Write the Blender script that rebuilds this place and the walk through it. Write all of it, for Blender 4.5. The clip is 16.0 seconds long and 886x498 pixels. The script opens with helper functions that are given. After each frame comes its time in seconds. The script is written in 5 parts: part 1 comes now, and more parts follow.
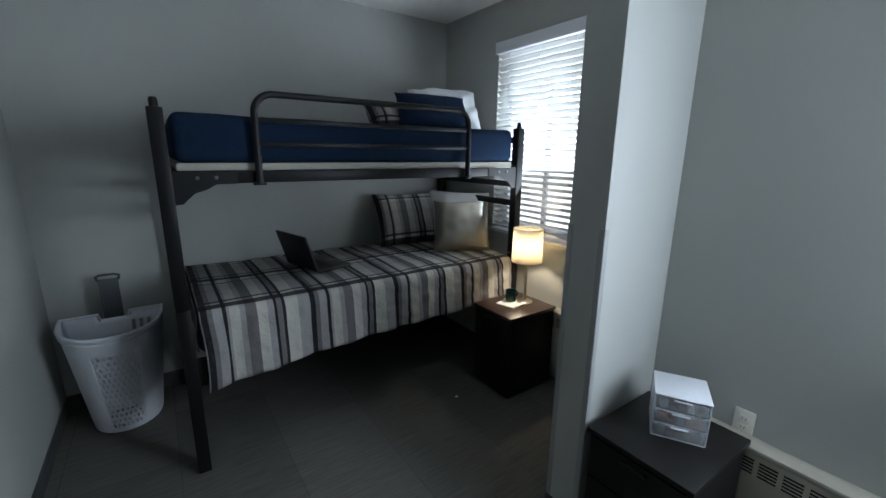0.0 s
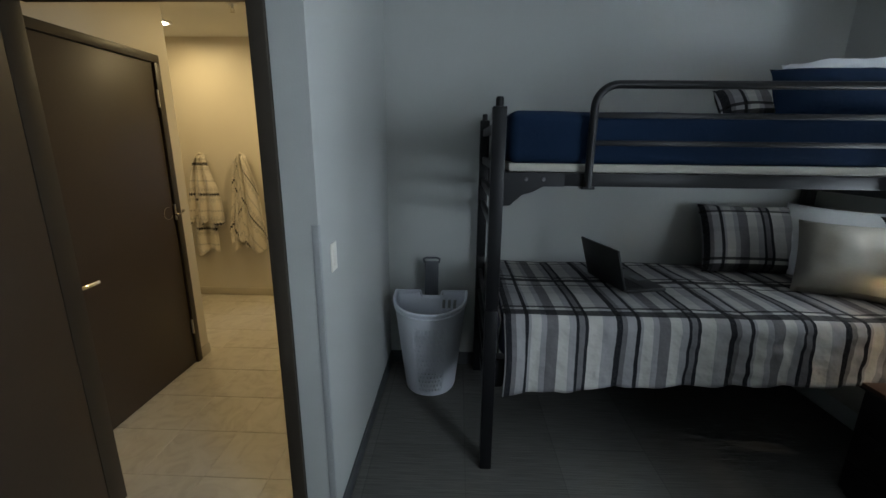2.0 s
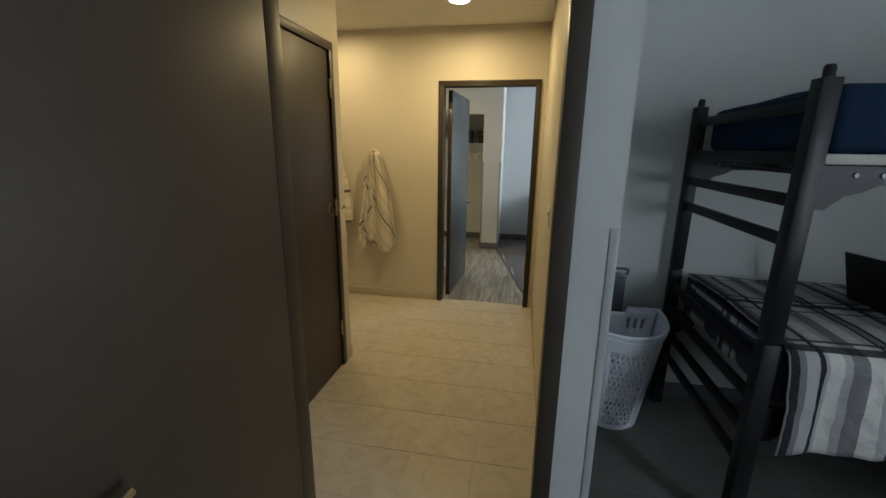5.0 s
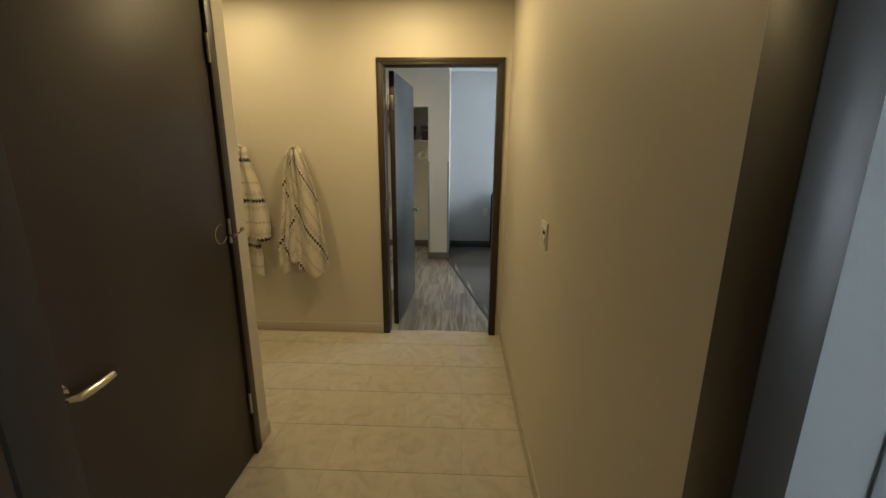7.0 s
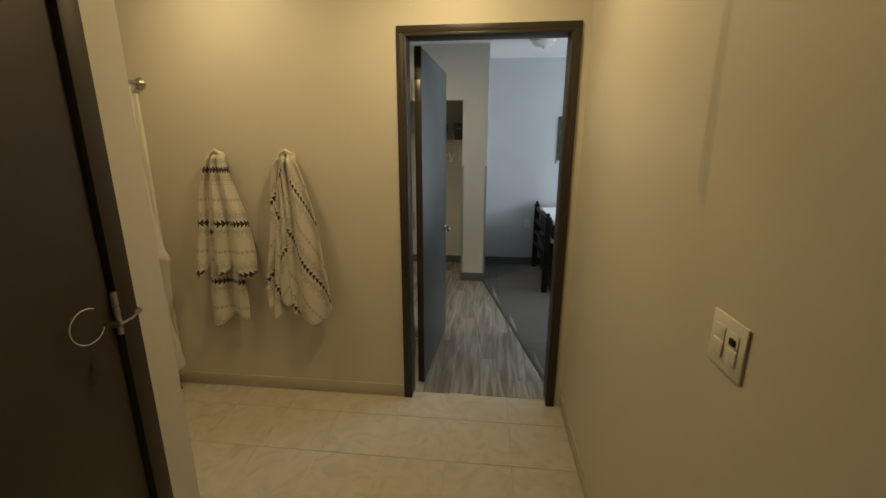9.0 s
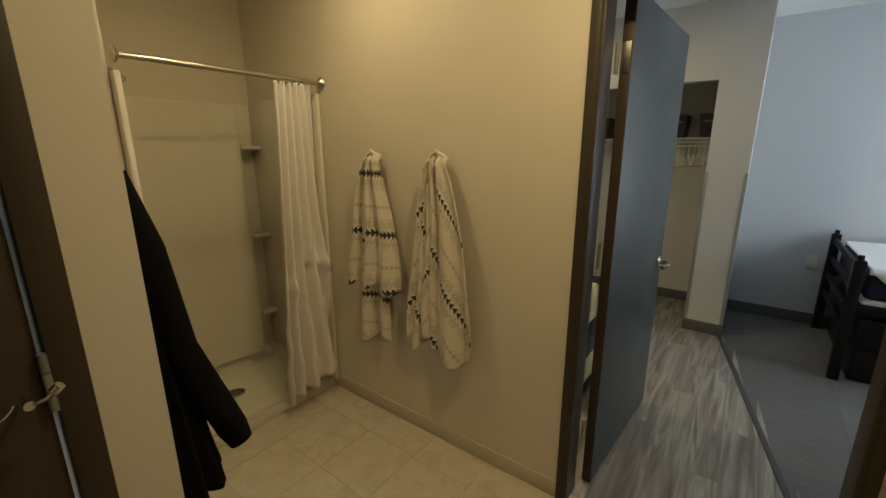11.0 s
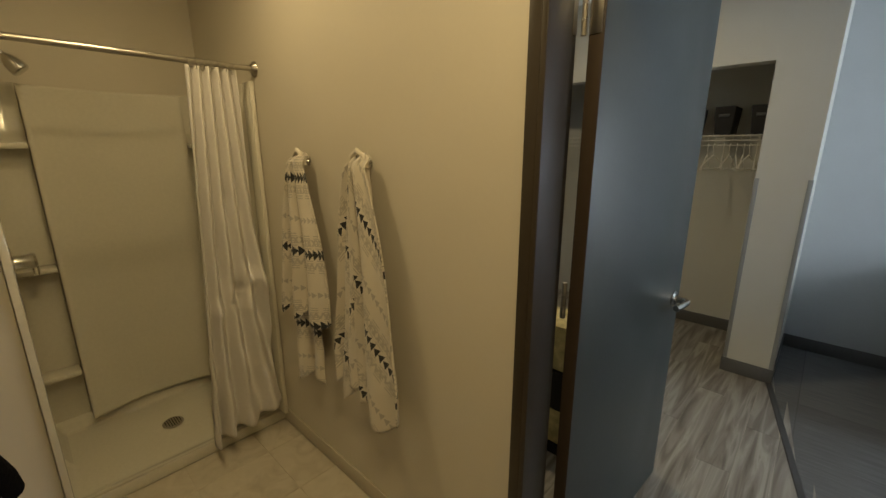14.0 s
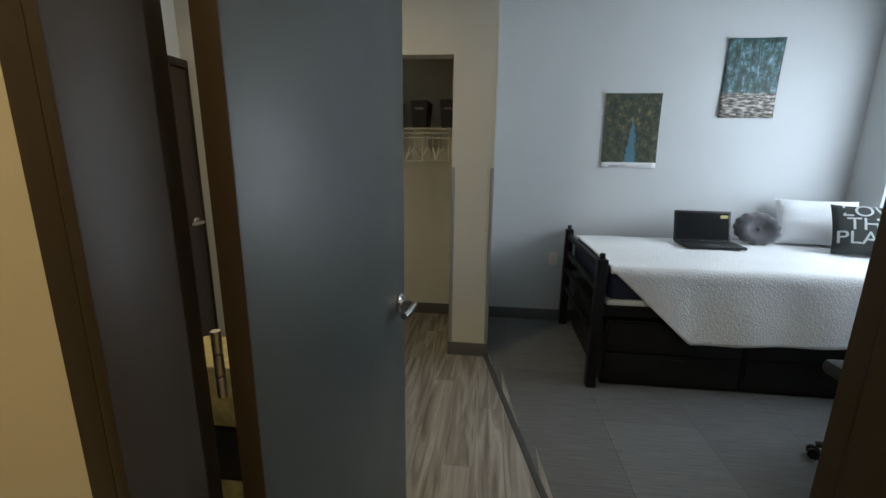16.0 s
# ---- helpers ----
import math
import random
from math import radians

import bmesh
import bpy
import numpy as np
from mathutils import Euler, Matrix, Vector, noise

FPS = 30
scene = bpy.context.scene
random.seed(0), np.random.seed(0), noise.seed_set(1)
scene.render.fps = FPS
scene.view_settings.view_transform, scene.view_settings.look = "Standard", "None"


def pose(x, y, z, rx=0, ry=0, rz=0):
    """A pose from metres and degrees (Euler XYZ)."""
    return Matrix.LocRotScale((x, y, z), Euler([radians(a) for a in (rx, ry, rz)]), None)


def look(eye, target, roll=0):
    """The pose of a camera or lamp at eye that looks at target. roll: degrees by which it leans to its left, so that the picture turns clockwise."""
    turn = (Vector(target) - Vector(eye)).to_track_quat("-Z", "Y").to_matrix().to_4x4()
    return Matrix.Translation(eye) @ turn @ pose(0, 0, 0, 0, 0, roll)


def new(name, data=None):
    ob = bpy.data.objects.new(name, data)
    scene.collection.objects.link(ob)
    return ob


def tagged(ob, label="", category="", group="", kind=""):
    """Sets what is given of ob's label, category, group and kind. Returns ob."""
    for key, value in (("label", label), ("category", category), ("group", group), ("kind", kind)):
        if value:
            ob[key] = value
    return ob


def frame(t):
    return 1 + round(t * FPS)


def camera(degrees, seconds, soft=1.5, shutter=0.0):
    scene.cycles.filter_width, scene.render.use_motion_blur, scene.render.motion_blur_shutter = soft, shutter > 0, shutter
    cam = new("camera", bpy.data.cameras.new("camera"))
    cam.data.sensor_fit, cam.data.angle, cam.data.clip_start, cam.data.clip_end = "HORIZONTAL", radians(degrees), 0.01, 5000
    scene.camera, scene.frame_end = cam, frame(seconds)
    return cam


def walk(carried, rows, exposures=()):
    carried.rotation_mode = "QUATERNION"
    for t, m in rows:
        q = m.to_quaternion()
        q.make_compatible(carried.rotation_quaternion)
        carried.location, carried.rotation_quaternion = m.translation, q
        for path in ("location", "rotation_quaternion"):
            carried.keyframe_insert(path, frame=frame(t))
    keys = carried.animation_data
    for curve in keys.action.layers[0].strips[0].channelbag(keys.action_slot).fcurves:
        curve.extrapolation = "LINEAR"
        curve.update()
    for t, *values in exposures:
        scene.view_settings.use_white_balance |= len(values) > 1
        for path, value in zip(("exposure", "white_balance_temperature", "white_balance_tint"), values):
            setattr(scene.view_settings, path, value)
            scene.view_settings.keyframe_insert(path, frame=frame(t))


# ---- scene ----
cam = camera(94.7, 16.0)
PATH = [
    (0, (0.077, -0.327, 1.625), (1.191, 1.27, 1.166), 0.7),
    (0.5, (0.141, -0.225, 1.633), (1.102, 1.465, 1.166), 0.8),
    (1, (0.118, -0.124, 1.645), (0.847, 1.678, 1.174), 0.9),
    (1.5, (0.018, -0.032, 1.644), (0.393, 1.874, 1.166), 0.9),
    (2, (-0.067, 0.037, 1.636), (-0.132, 1.975, 1.147), 0.6),
    (2.5, (-0.197, 0.083, 1.628), (-0.532, 1.992, 1.135), 0.6),
    (3, (-0.34, 0.114, 1.615), (-0.729, 2.012, 1.121), 0.7),
    (3.5, (-0.484, 0.113, 1.615), (-0.871, 2.012, 1.121), 0.7),
    (4, (-0.622, 0.119, 1.611), (-1.012, 2.017, 1.117), 0.5),
    (4.5, (-0.725, 0.155, 1.604), (-1.112, 2.054, 1.11), 0.6),
    (4.7, (-0.769, 0.196, 1.589), (-1.151, 2.097, 1.102), 0.7),
    (7, (-1.026, 1.061, 1.534), (-1.096, 3.002, 1.054), 0.4),
    (7.5, (-1.059, 1.315, 1.538), (-1.116, 3.256, 1.058), 0.4),
    (8, (-1.125, 1.545, 1.544), (-1.17, 3.486, 1.064), 0.4),
    (8.5, (-1.158, 1.742, 1.564), (-1.208, 3.681, 1.079), 0.4),
    (9, (-1.149, 1.967, 1.565), (-1.355, 3.896, 1.079), 0.1),
    (9.5, (-1.141, 2.173, 1.561), (-1.598, 4.058, 1.073), 0.1),
    (10, (-1.121, 2.365, 1.554), (-1.855, 4.163, 1.073), -0.0),
    (12.5, (-1.12, 3.123, 1.566), (-2.552, 4.432, 1.08), -0.2),
    (13, (-1.108, 3.223, 1.562), (-2.545, 4.528, 1.081), -0.1),
    (13.5, (-1.088, 3.295, 1.561), (-2.532, 4.593, 1.08), -0.2),
    (14, (-1.078, 3.362, 1.554), (-2.408, 4.775, 1.071), -0.1),
    (14.5, (-1.087, 3.463, 1.557), (-2.197, 5.053, 1.07), -0.1),
    (15, (-1.134, 3.588, 1.563), (-1.929, 5.355, 1.07), -0.0),
    (15.5, (-1.208, 3.741, 1.515), (-1.673, 5.626, 1.033), 0.4),
    (16, (-1.19, 3.889, 1.436), (-1.397, 5.827, 0.99), 0.8),
]
walk(cam, [(t, look(eye, target, roll)) for t, eye, target, roll in PATH], exposures=[(0.0, 0.15), (2.0, 0.2), (3.0, 0.3), (4.5, 0.3), (7.0, 0.25), (9.5, -0.05), (13.5, -0.05), (16.0, -0.2)])
# ---------- world, sun, large lights ----------
world = bpy.data.worlds.new("world")
scene.world = world
world.use_nodes = True
wn = world.node_tree.nodes
sky = wn.new("ShaderNodeTexSky")
sky.sky_type = "NISHITA"
sky.sun_disc = False
sky.sun_elevation = radians(40)
sky.sun_rotation = radians(200)
wn["Background"].inputs[1].default_value = 0.1
world.node_tree.links.new(sky.outputs[0], wn["Background"].inputs[0])
sun = new("sun", bpy.data.lights.new("sun", "SUN"))
sun.data.energy, sun.data.angle, sun.data.color = 2.0, radians(0.5), (1, 0.95, 0.88)
sun.matrix_world = look((-5, -12, 12), (0, 0, 0))


def area(name, eye, target, w, h, power, colour):
    d = bpy.data.lights.new(name, "AREA")
    d.shape, d.size, d.size_y, d.energy, d.color = "RECTANGLE", w, h, power, colour
    ob = new(name, d)
    ob.matrix_world = look(eye, target)
    return ob


def spot_of_light(name, at, power, colour, r):
    d = bpy.data.lights.new(name, "POINT")
    d.energy, d.color, d.shadow_soft_size = power, colour, r
    ob = new(name, d)
    ob.location = at
    return ob


DAY = (0.74, 0.87, 1.0)
WARM = (1.0, 0.765, 0.375)
area("window_light_bunk", (2.47, 1.775, 1.7), (0, 1.9, 3.3), 0.86, 1.3, 29, DAY)
area("window_light_nook", (1.93, -0.73, 1.6), (1.05, 0.6, 1.5), 0.86, 1.25, 38, DAY)
area("window_light_bed", (1.74, 6.45, 1.65), (0, 6.45, 1.4), 1.2, 1.3, 33, DAY)
for i, (x, y) in enumerate(((-1.36, 3.60), (-2.62, 3.76))):
    d = bpy.data.lights.new("ceiling_lamp", "AREA")
    d.shape, d.size, d.energy, d.color = "DISK", 0.13, (12.5, 6.2)[i], WARM
    o = new("ceiling_lamp", d)
    o.matrix_world = look((x, y, 2.585), (x, y, 0))
    o.rotation_euler[2] = 0
# added warm fill with no fixture, brightens the wardrobe end and pier
entry = bpy.data.lights.new("entry_fill", "AREA")
entry.shape, entry.size, entry.energy, entry.color = "DISK", 0.13, 12, (1.0, 0.80, 0.48)
entry_fill = new("entry_fill", entry)
entry_fill.location = (-2.2, 5.5, 2.55)
spot_of_light("bedside_bulb", (2.12, 1.60, 1.01), 8.0, (1.0, 0.86, 0.66), 0.03)

# ---------- materials ----------


def mat(name, col, rough=0.6, metal=0.0, var=0.06, scale=3.0, bump=0.0, bscale=200.0, stain=0.05, spec=0.5, trans=0.0, emit=0.0, sheen=0.0):
    """A surface with broad stains, fine grain and fine relief."""
    m = bpy.data.materials.new(name)
    m.use_nodes = True
    t = m.node_tree
    n, l = t.nodes, t.links
    p = n["Principled BSDF"]
    co = n.new("ShaderNodeTexCoord")
    big = n.new("ShaderNodeTexNoise")
    big.inputs["Scale"].default_value = scale
    big.inputs["Detail"].default_value = 5
    fine = n.new("ShaderNodeTexNoise")
    fine.inputs["Scale"].default_value = scale * 22
    fine.inputs["Detail"].default_value = 3
    for q in (big, fine):
        l.new(co.outputs["Object"], q.inputs["Vector"])
    a = n.new("ShaderNodeMix")
    a.data_type = "RGBA"
    a.inputs[6].default_value = (*[c * (1 - stain * 1.5) for c in col], 1)
    a.inputs[7].default_value = (*[min(1, c * (1 + stain)) for c in col], 1)
    l.new(big.outputs[0], a.inputs[0])
    b = n.new("ShaderNodeMix")
    b.data_type = "RGBA"
    b.blend_type = "MULTIPLY"
    b.inputs[0].default_value = 1
    r = n.new("ShaderNodeMapRange")
    r.inputs[3].default_value = 1 - var
    r.inputs[4].default_value = 1 + var
    l.new(fine.outputs[0], r.inputs[0])
    l.new(a.outputs[2], b.inputs[6])
    l.new(r.outputs[0], b.inputs[7])
    l.new(b.outputs[2], p.inputs["Base Color"])
    rr = n.new("ShaderNodeMapRange")
    rr.inputs[3].default_value = max(0, rough - 0.07)
    rr.inputs[4].default_value = min(1, rough + 0.07)
    l.new(big.outputs[0], rr.inputs[0])
    l.new(rr.outputs[0], p.inputs["Roughness"])
    p.inputs["Metallic"].default_value = metal
    p.inputs["Specular IOR Level"].default_value = spec
    p.inputs["Transmission Weight"].default_value = trans
    p.inputs["Sheen Weight"].default_value = sheen
    if emit:
        p.inputs["Emission Color"].default_value = (*col, 1)
        p.inputs["Emission Strength"].default_value = emit
    if bump:
        bn = n.new("ShaderNodeTexNoise")
        bn.inputs["Scale"].default_value = bscale
        bn.inputs["Detail"].default_value = 4
        l.new(co.outputs["Object"], bn.inputs["Vector"])
        bu = n.new("ShaderNodeBump")
        bu.inputs["Strength"].default_value = bump
        bu.inputs["Distance"].default_value = 0.004
        l.new(bn.outputs[0], bu.inputs["Height"])
        l.new(bu.outputs[0], p.inputs["Normal"])
    return m


def math_node(t, op, a, b=None, c=None):
    q = t.nodes.new("ShaderNodeMath")
    q.operation = op
    for i, v in enumerate((a, b, c)):
        if v is None:
            continue
        if isinstance(v, (int, float)):
            q.inputs[i].default_value = v
        else:
            t.links.new(v, q.inputs[i])
    return q.outputs[0]


def mix_colour(t, f, a, b):
    q = t.nodes.new("ShaderNodeMix")
    q.data_type = "RGBA"
    for i, v in ((0, f), (6, a), (7, b)):
        if isinstance(v, (tuple, float, int)):
            q.inputs[i].default_value = (*v, 1) if isinstance(v, tuple) else v
        else:
            t.links.new(v, q.inputs[i])
    return q.outputs[2]


def ramp(t, f, stops, mode="CONSTANT"):
    q = t.nodes.new("ShaderNodeValToRGB")
    q.color_ramp.interpolation = mode
    e = q.color_ramp.elements
    while len(e) < len(stops):
        e.new(0.5)
    for k, (pos, c) in zip(e, stops):
        k.position, k.color = pos, (*c, 1)
    t.links.new(f, q.inputs[0])
    return q.outputs[0]


def uv_xy(t):
    c = t.nodes.new("ShaderNodeTexCoord")
    s = t.nodes.new("ShaderNodeSeparateXYZ")
    t.links.new(c.outputs["UV"], s.inputs[0])
    return s.outputs[0], s.outputs[1]


def cloth_bump(t, strength=0.4, scale=60.0, kind="noise"):
    p = t.nodes["Principled BSDF"]
    c = t.nodes.new("ShaderNodeTexCoord")
    q = t.nodes.new("ShaderNodeTexNoise" if kind == "noise" else "ShaderNodeTexVoronoi")
    q.inputs["Scale"].default_value = scale
    t.links.new(c.outputs["UV"], q.inputs["Vector"])
    b = t.nodes.new("ShaderNodeBump")
    b.inputs["Strength"].default_value = strength
    b.inputs["Distance"].default_value = 0.006
    t.links.new(q.outputs[0], b.inputs["Height"])
    t.links.new(b.outputs[0], p.inputs["Normal"])


def plaid_mat():
    m = mat("plaid_cotton", (0.3, 0.29, 0.28), 0.9, spec=0.2)
    t = m.node_tree
    u, v = uv_xy(t)
    W, L, G, D, K = (0.42, 0.405, 0.38), (0.27, 0.265, 0.27), (0.13, 0.125, 0.13), (0.010, 0.011, 0.015), (0.10, 0.10, 0.11)
    fu = math_node(t, "FRACT", math_node(t, "DIVIDE", math_node(t, "ADD", u, 0.10), 0.52))
    cu = ramp(t, fu, [(0, W), (0.08, L), (0.2, D), (0.255, G), (0.30, L), (0.38, D), (0.415, L), (0.44, W), (0.53, L), (0.58, G),
                      (0.68, W), (0.78, L), (0.84, D), (0.87, G), (0.92, D), (0.95, W)])
    fv = math_node(t, "FRACT", math_node(t, "DIVIDE", math_node(t, "ADD", v, 0.04), 0.46))
    K1, K2 = (0.12, 0.12, 0.13), (0.78, 0.78, 0.8)
    cv = ramp(t, fv, [(0, K1), (0.10, (1, 1, 1)), (0.15, K1), (0.19, K2), (0.26, (0.85, 0.85, 0.88)), (0.30, K2), (0.55, (0.7, 0.7, 0.72)),
                      (0.62, K2), (0.80, (1, 1, 1)), (0.84, K1), (0.87, K2), (0.9, (1, 1, 1))])
    top = math_node(t, "GREATER_THAN", v, 0.39)
    mul = t.nodes.new("ShaderNodeMix")
    mul.data_type, mul.blend_type = "RGBA", "MULTIPLY"
    t.links.new(top, mul.inputs[0])
    t.links.new(cu, mul.inputs[6])
    t.links.new(cv, mul.inputs[7])
    n = t.nodes.new("ShaderNodeTexNoise")
    n.inputs["Scale"].default_value = 60
    c = t.nodes.new("ShaderNodeTexCoord")
    mp = t.nodes.new("ShaderNodeMapping")
    mp.inputs["Scale"].default_value = (1, 6, 1)
    t.links.new(c.outputs["UV"], mp.inputs[0])
    t.links.new(mp.outputs[0], n.inputs["Vector"])
    f = math_node(t, "MULTIPLY", math_node(t, "SUBTRACT", n.outputs[0], 0.45), 0.22)
    out = mix_colour(t, f, mul.outputs[2], (0.6, 0.57, 0.53))
    t.links.new(out, t.nodes["Principled BSDF"].inputs["Base Color"])
    cloth_bump(t, 1.0, 16)
    t.nodes["Bump"].inputs["Distance"].default_value = 0.012
    return m


def towel_mat(name, slant):
    """Cream towel with rows of dark arrowheads and grey line bands, straight or slanting."""
    m = mat(name, (0.66, 0.6, 0.5), 0.95, sheen=0.4)
    t = m.node_tree
    u, v = uv_xy(t)
    if slant:
        a = math_node(t, "ADD", math_node(t, "MULTIPLY", u, 0.74), math_node(t, "MULTIPLY", v, 0.67))
        b = math_node(t, "SUBTRACT", math_node(t, "MULTIPLY", v, 0.74), math_node(t, "MULTIPLY", u, 0.67))
    else:
        a, b = v, u
    fa = math_node(t, "FRACT", math_node(t, "DIVIDE", a, 0.31))
    fb = math_node(t, "FRACT", math_node(t, "DIVIDE", b, 0.031))
    base = (0.66, 0.6, 0.5)

    def band(lo, hi):
        return math_node(t, "MULTIPLY", math_node(t, "GREATER_THAN", fa, lo), math_node(t, "LESS_THAN", fa, hi))

    def tri(lo, hi, reach):
        mid = (lo + hi) / 2
        h = math_node(t, "DIVIDE", math_node(t, "ABSOLUTE", math_node(t, "SUBTRACT", fa, mid)), (hi - lo) / 2)
        inside = math_node(t, "LESS_THAN", math_node(t, "ADD", fb, h), reach)
        return math_node(t, "MULTIPLY", band(lo, hi), inside)

    def hatch(sign):
        w = math_node(t, "ADD", math_node(t, "MULTIPLY", a, 0.7 * sign), b)
        return math_node(t, "GREATER_THAN", math_node(t, "SINE", math_node(t, "MULTIPLY", w, 210)), 0.45)
    rule = math_node(t, "GREATER_THAN", math_node(t, "SINE", math_node(t, "MULTIPLY", a, 620)), 0.2)
    broken = math_node(t, "GREATER_THAN", math_node(t, "FRACT", math_node(t, "DIVIDE", b, 0.071)), 0.3)
    lines = math_node(t, "MAXIMUM", math_node(t, "MULTIPLY", math_node(t, "MAXIMUM", hatch(1), hatch(-1)), math_node(t, "ADD", band(0.30, 0.39), band(0.61, 0.70))),
                      math_node(t, "MULTIPLY", math_node(t, "MULTIPLY", rule, broken), math_node(t, "ADD", band(0.23, 0.43), band(0.57, 0.77))))
    col = mix_colour(t, math_node(t, "MULTIPLY", lines, 0.5), base, (0.25, 0.23, 0.205))
    col = mix_colour(t, math_node(t, "MULTIPLY", tri(0.90, 0.999, 0.9), 0.55), col, (0.25, 0.23, 0.21))
    col = mix_colour(t, tri(0.43, 0.57, 0.95 if slant else 1.12), col, (0.015, 0.015, 0.017))
    t.links.new(col, t.nodes["Principled BSDF"].inputs["Base Color"])
    cloth_bump(t, 0.7, 220)
    return m


def poster_mat(name, stops, split, stems=34):
    """A printed woodland picture: blotches of colour, stems and a pale ground."""
    m = mat(name, (0.2, 0.2, 0.15), 0.45)
    t = m.node_tree
    c = t.nodes.new("ShaderNodeTexCoord")
    n = t.nodes.new("ShaderNodeTexNoise")
    n.inputs["Scale"].default_value, n.inputs["Detail"].default_value, n.inputs["Roughness"].default_value = 9, 9, 0.72
    t.links.new(c.outputs["UV"], n.inputs["Vector"])
    u, v = uv_xy(t)
    up = ramp(t, n.outputs[0], stops, "LINEAR")
    mp = t.nodes.new("ShaderNodeMapping")
    mp.inputs["Scale"].default_value = (stems, 2.2, 1)
    t.links.new(c.outputs["UV"], mp.inputs[0])
    s = t.nodes.new("ShaderNodeTexNoise")
    s.inputs["Scale"].default_value = 1.4
    t.links.new(mp.outputs[0], s.inputs["Vector"])
    stem = math_node(t, "GREATER_THAN", s.outputs[0], 0.56)
    col = mix_colour(t, math_node(t, "MULTIPLY", stem, 0.75), up, (0.03, 0.035, 0.035))
    if split == "pool":
        cx = math_node(t, "LESS_THAN", math_node(t, "ABSOLUTE", math_node(t, "SUBTRACT", math_node(t, "ADD", u, math_node(t, "MULTIPLY", n.outputs[0], 0.25)), 0.65)), math_node(t, "MULTIPLY", math_node(t, "SUBTRACT", 0.72, v), 0.15))
        col = mix_colour(t, math_node(t, "MULTIPLY", cx, 0.8), up, (0.07, 0.19, 0.27))
        gold = math_node(t, "MULTIPLY", math_node(t, "GREATER_THAN", v, 0.5), math_node(t, "GREATER_THAN", n.outputs[0], 0.6))
        col = mix_colour(t, math_node(t, "MULTIPLY", gold, 0.7), col, (0.36, 0.19, 0.04))
    else:
        lo = math_node(t, "LESS_THAN", v, 0.32)
        mp2 = t.nodes.new("ShaderNodeMapping")
        mp2.inputs["Scale"].default_value = (3, 14, 1)
        t.links.new(c.outputs["UV"], mp2.inputs[0])
        g = t.nodes.new("ShaderNodeTexNoise")
        g.inputs["Scale"].default_value, g.inputs["Detail"].default_value = 2.5, 6
        t.links.new(mp2.outputs[0], g.inputs["Vector"])
        gr = ramp(t, g.outputs[0], [(0.38, (0.03, 0.03, 0.03)), (0.5, (0.16, 0.14, 0.12)), (0.62, (0.5, 0.46, 0.4))], "LINEAR")
        col = mix_colour(t, lo, col, gr)
    t.links.new(col, t.nodes["Principled BSDF"].inputs["Base Color"])
    return m


def plank_vinyl():
    m = mat("vinyl_plank", (0.3, 0.28, 0.25), 0.42, bump=0.1, bscale=90)
    t = m.node_tree
    c = t.nodes.new("ShaderNodeTexCoord")
    oi = t.nodes.new("ShaderNodeObjectInfo")
    mp = t.nodes.new("ShaderNodeMapping")
    mp.inputs["Scale"].default_value = (14, 1.1, 1)
    ad = t.nodes.new("ShaderNodeVectorMath")
    t.links.new(c.outputs["Object"], ad.inputs[0])
    cb = t.nodes.new("ShaderNodeCombineXYZ")
    r5 = math_node(t, "MULTIPLY", oi.outputs["Random"], 37)
    t.links.new(r5, cb.inputs[0])
    t.links.new(r5, cb.inputs[1])
    t.links.new(cb.outputs[0], ad.inputs[1])
    t.links.new(ad.outputs[0], mp.inputs[0])
    n = t.nodes.new("ShaderNodeTexNoise")
    n.inputs["Scale"].default_value, n.inputs["Detail"].default_value, n.inputs["Distortion"].default_value = 1.3, 7, 1.2
    t.links.new(mp.outputs[0], n.inputs["Vector"])
    col = ramp(t, n.outputs[0], [(0.3, (0.115, 0.10, 0.085)), (0.48, (0.25, 0.23, 0.2)), (0.62, (0.40, 0.38, 0.34)), (0.75, (0.22, 0.2, 0.175))], "LINEAR")
    col = mix_colour(t, math_node(t, "MULTIPLY", oi.outputs["Random"], 0.35), col, (0.17, 0.155, 0.14))
    t.links.new(col, t.nodes["Principled BSDF"].inputs["Base Color"])
    return m


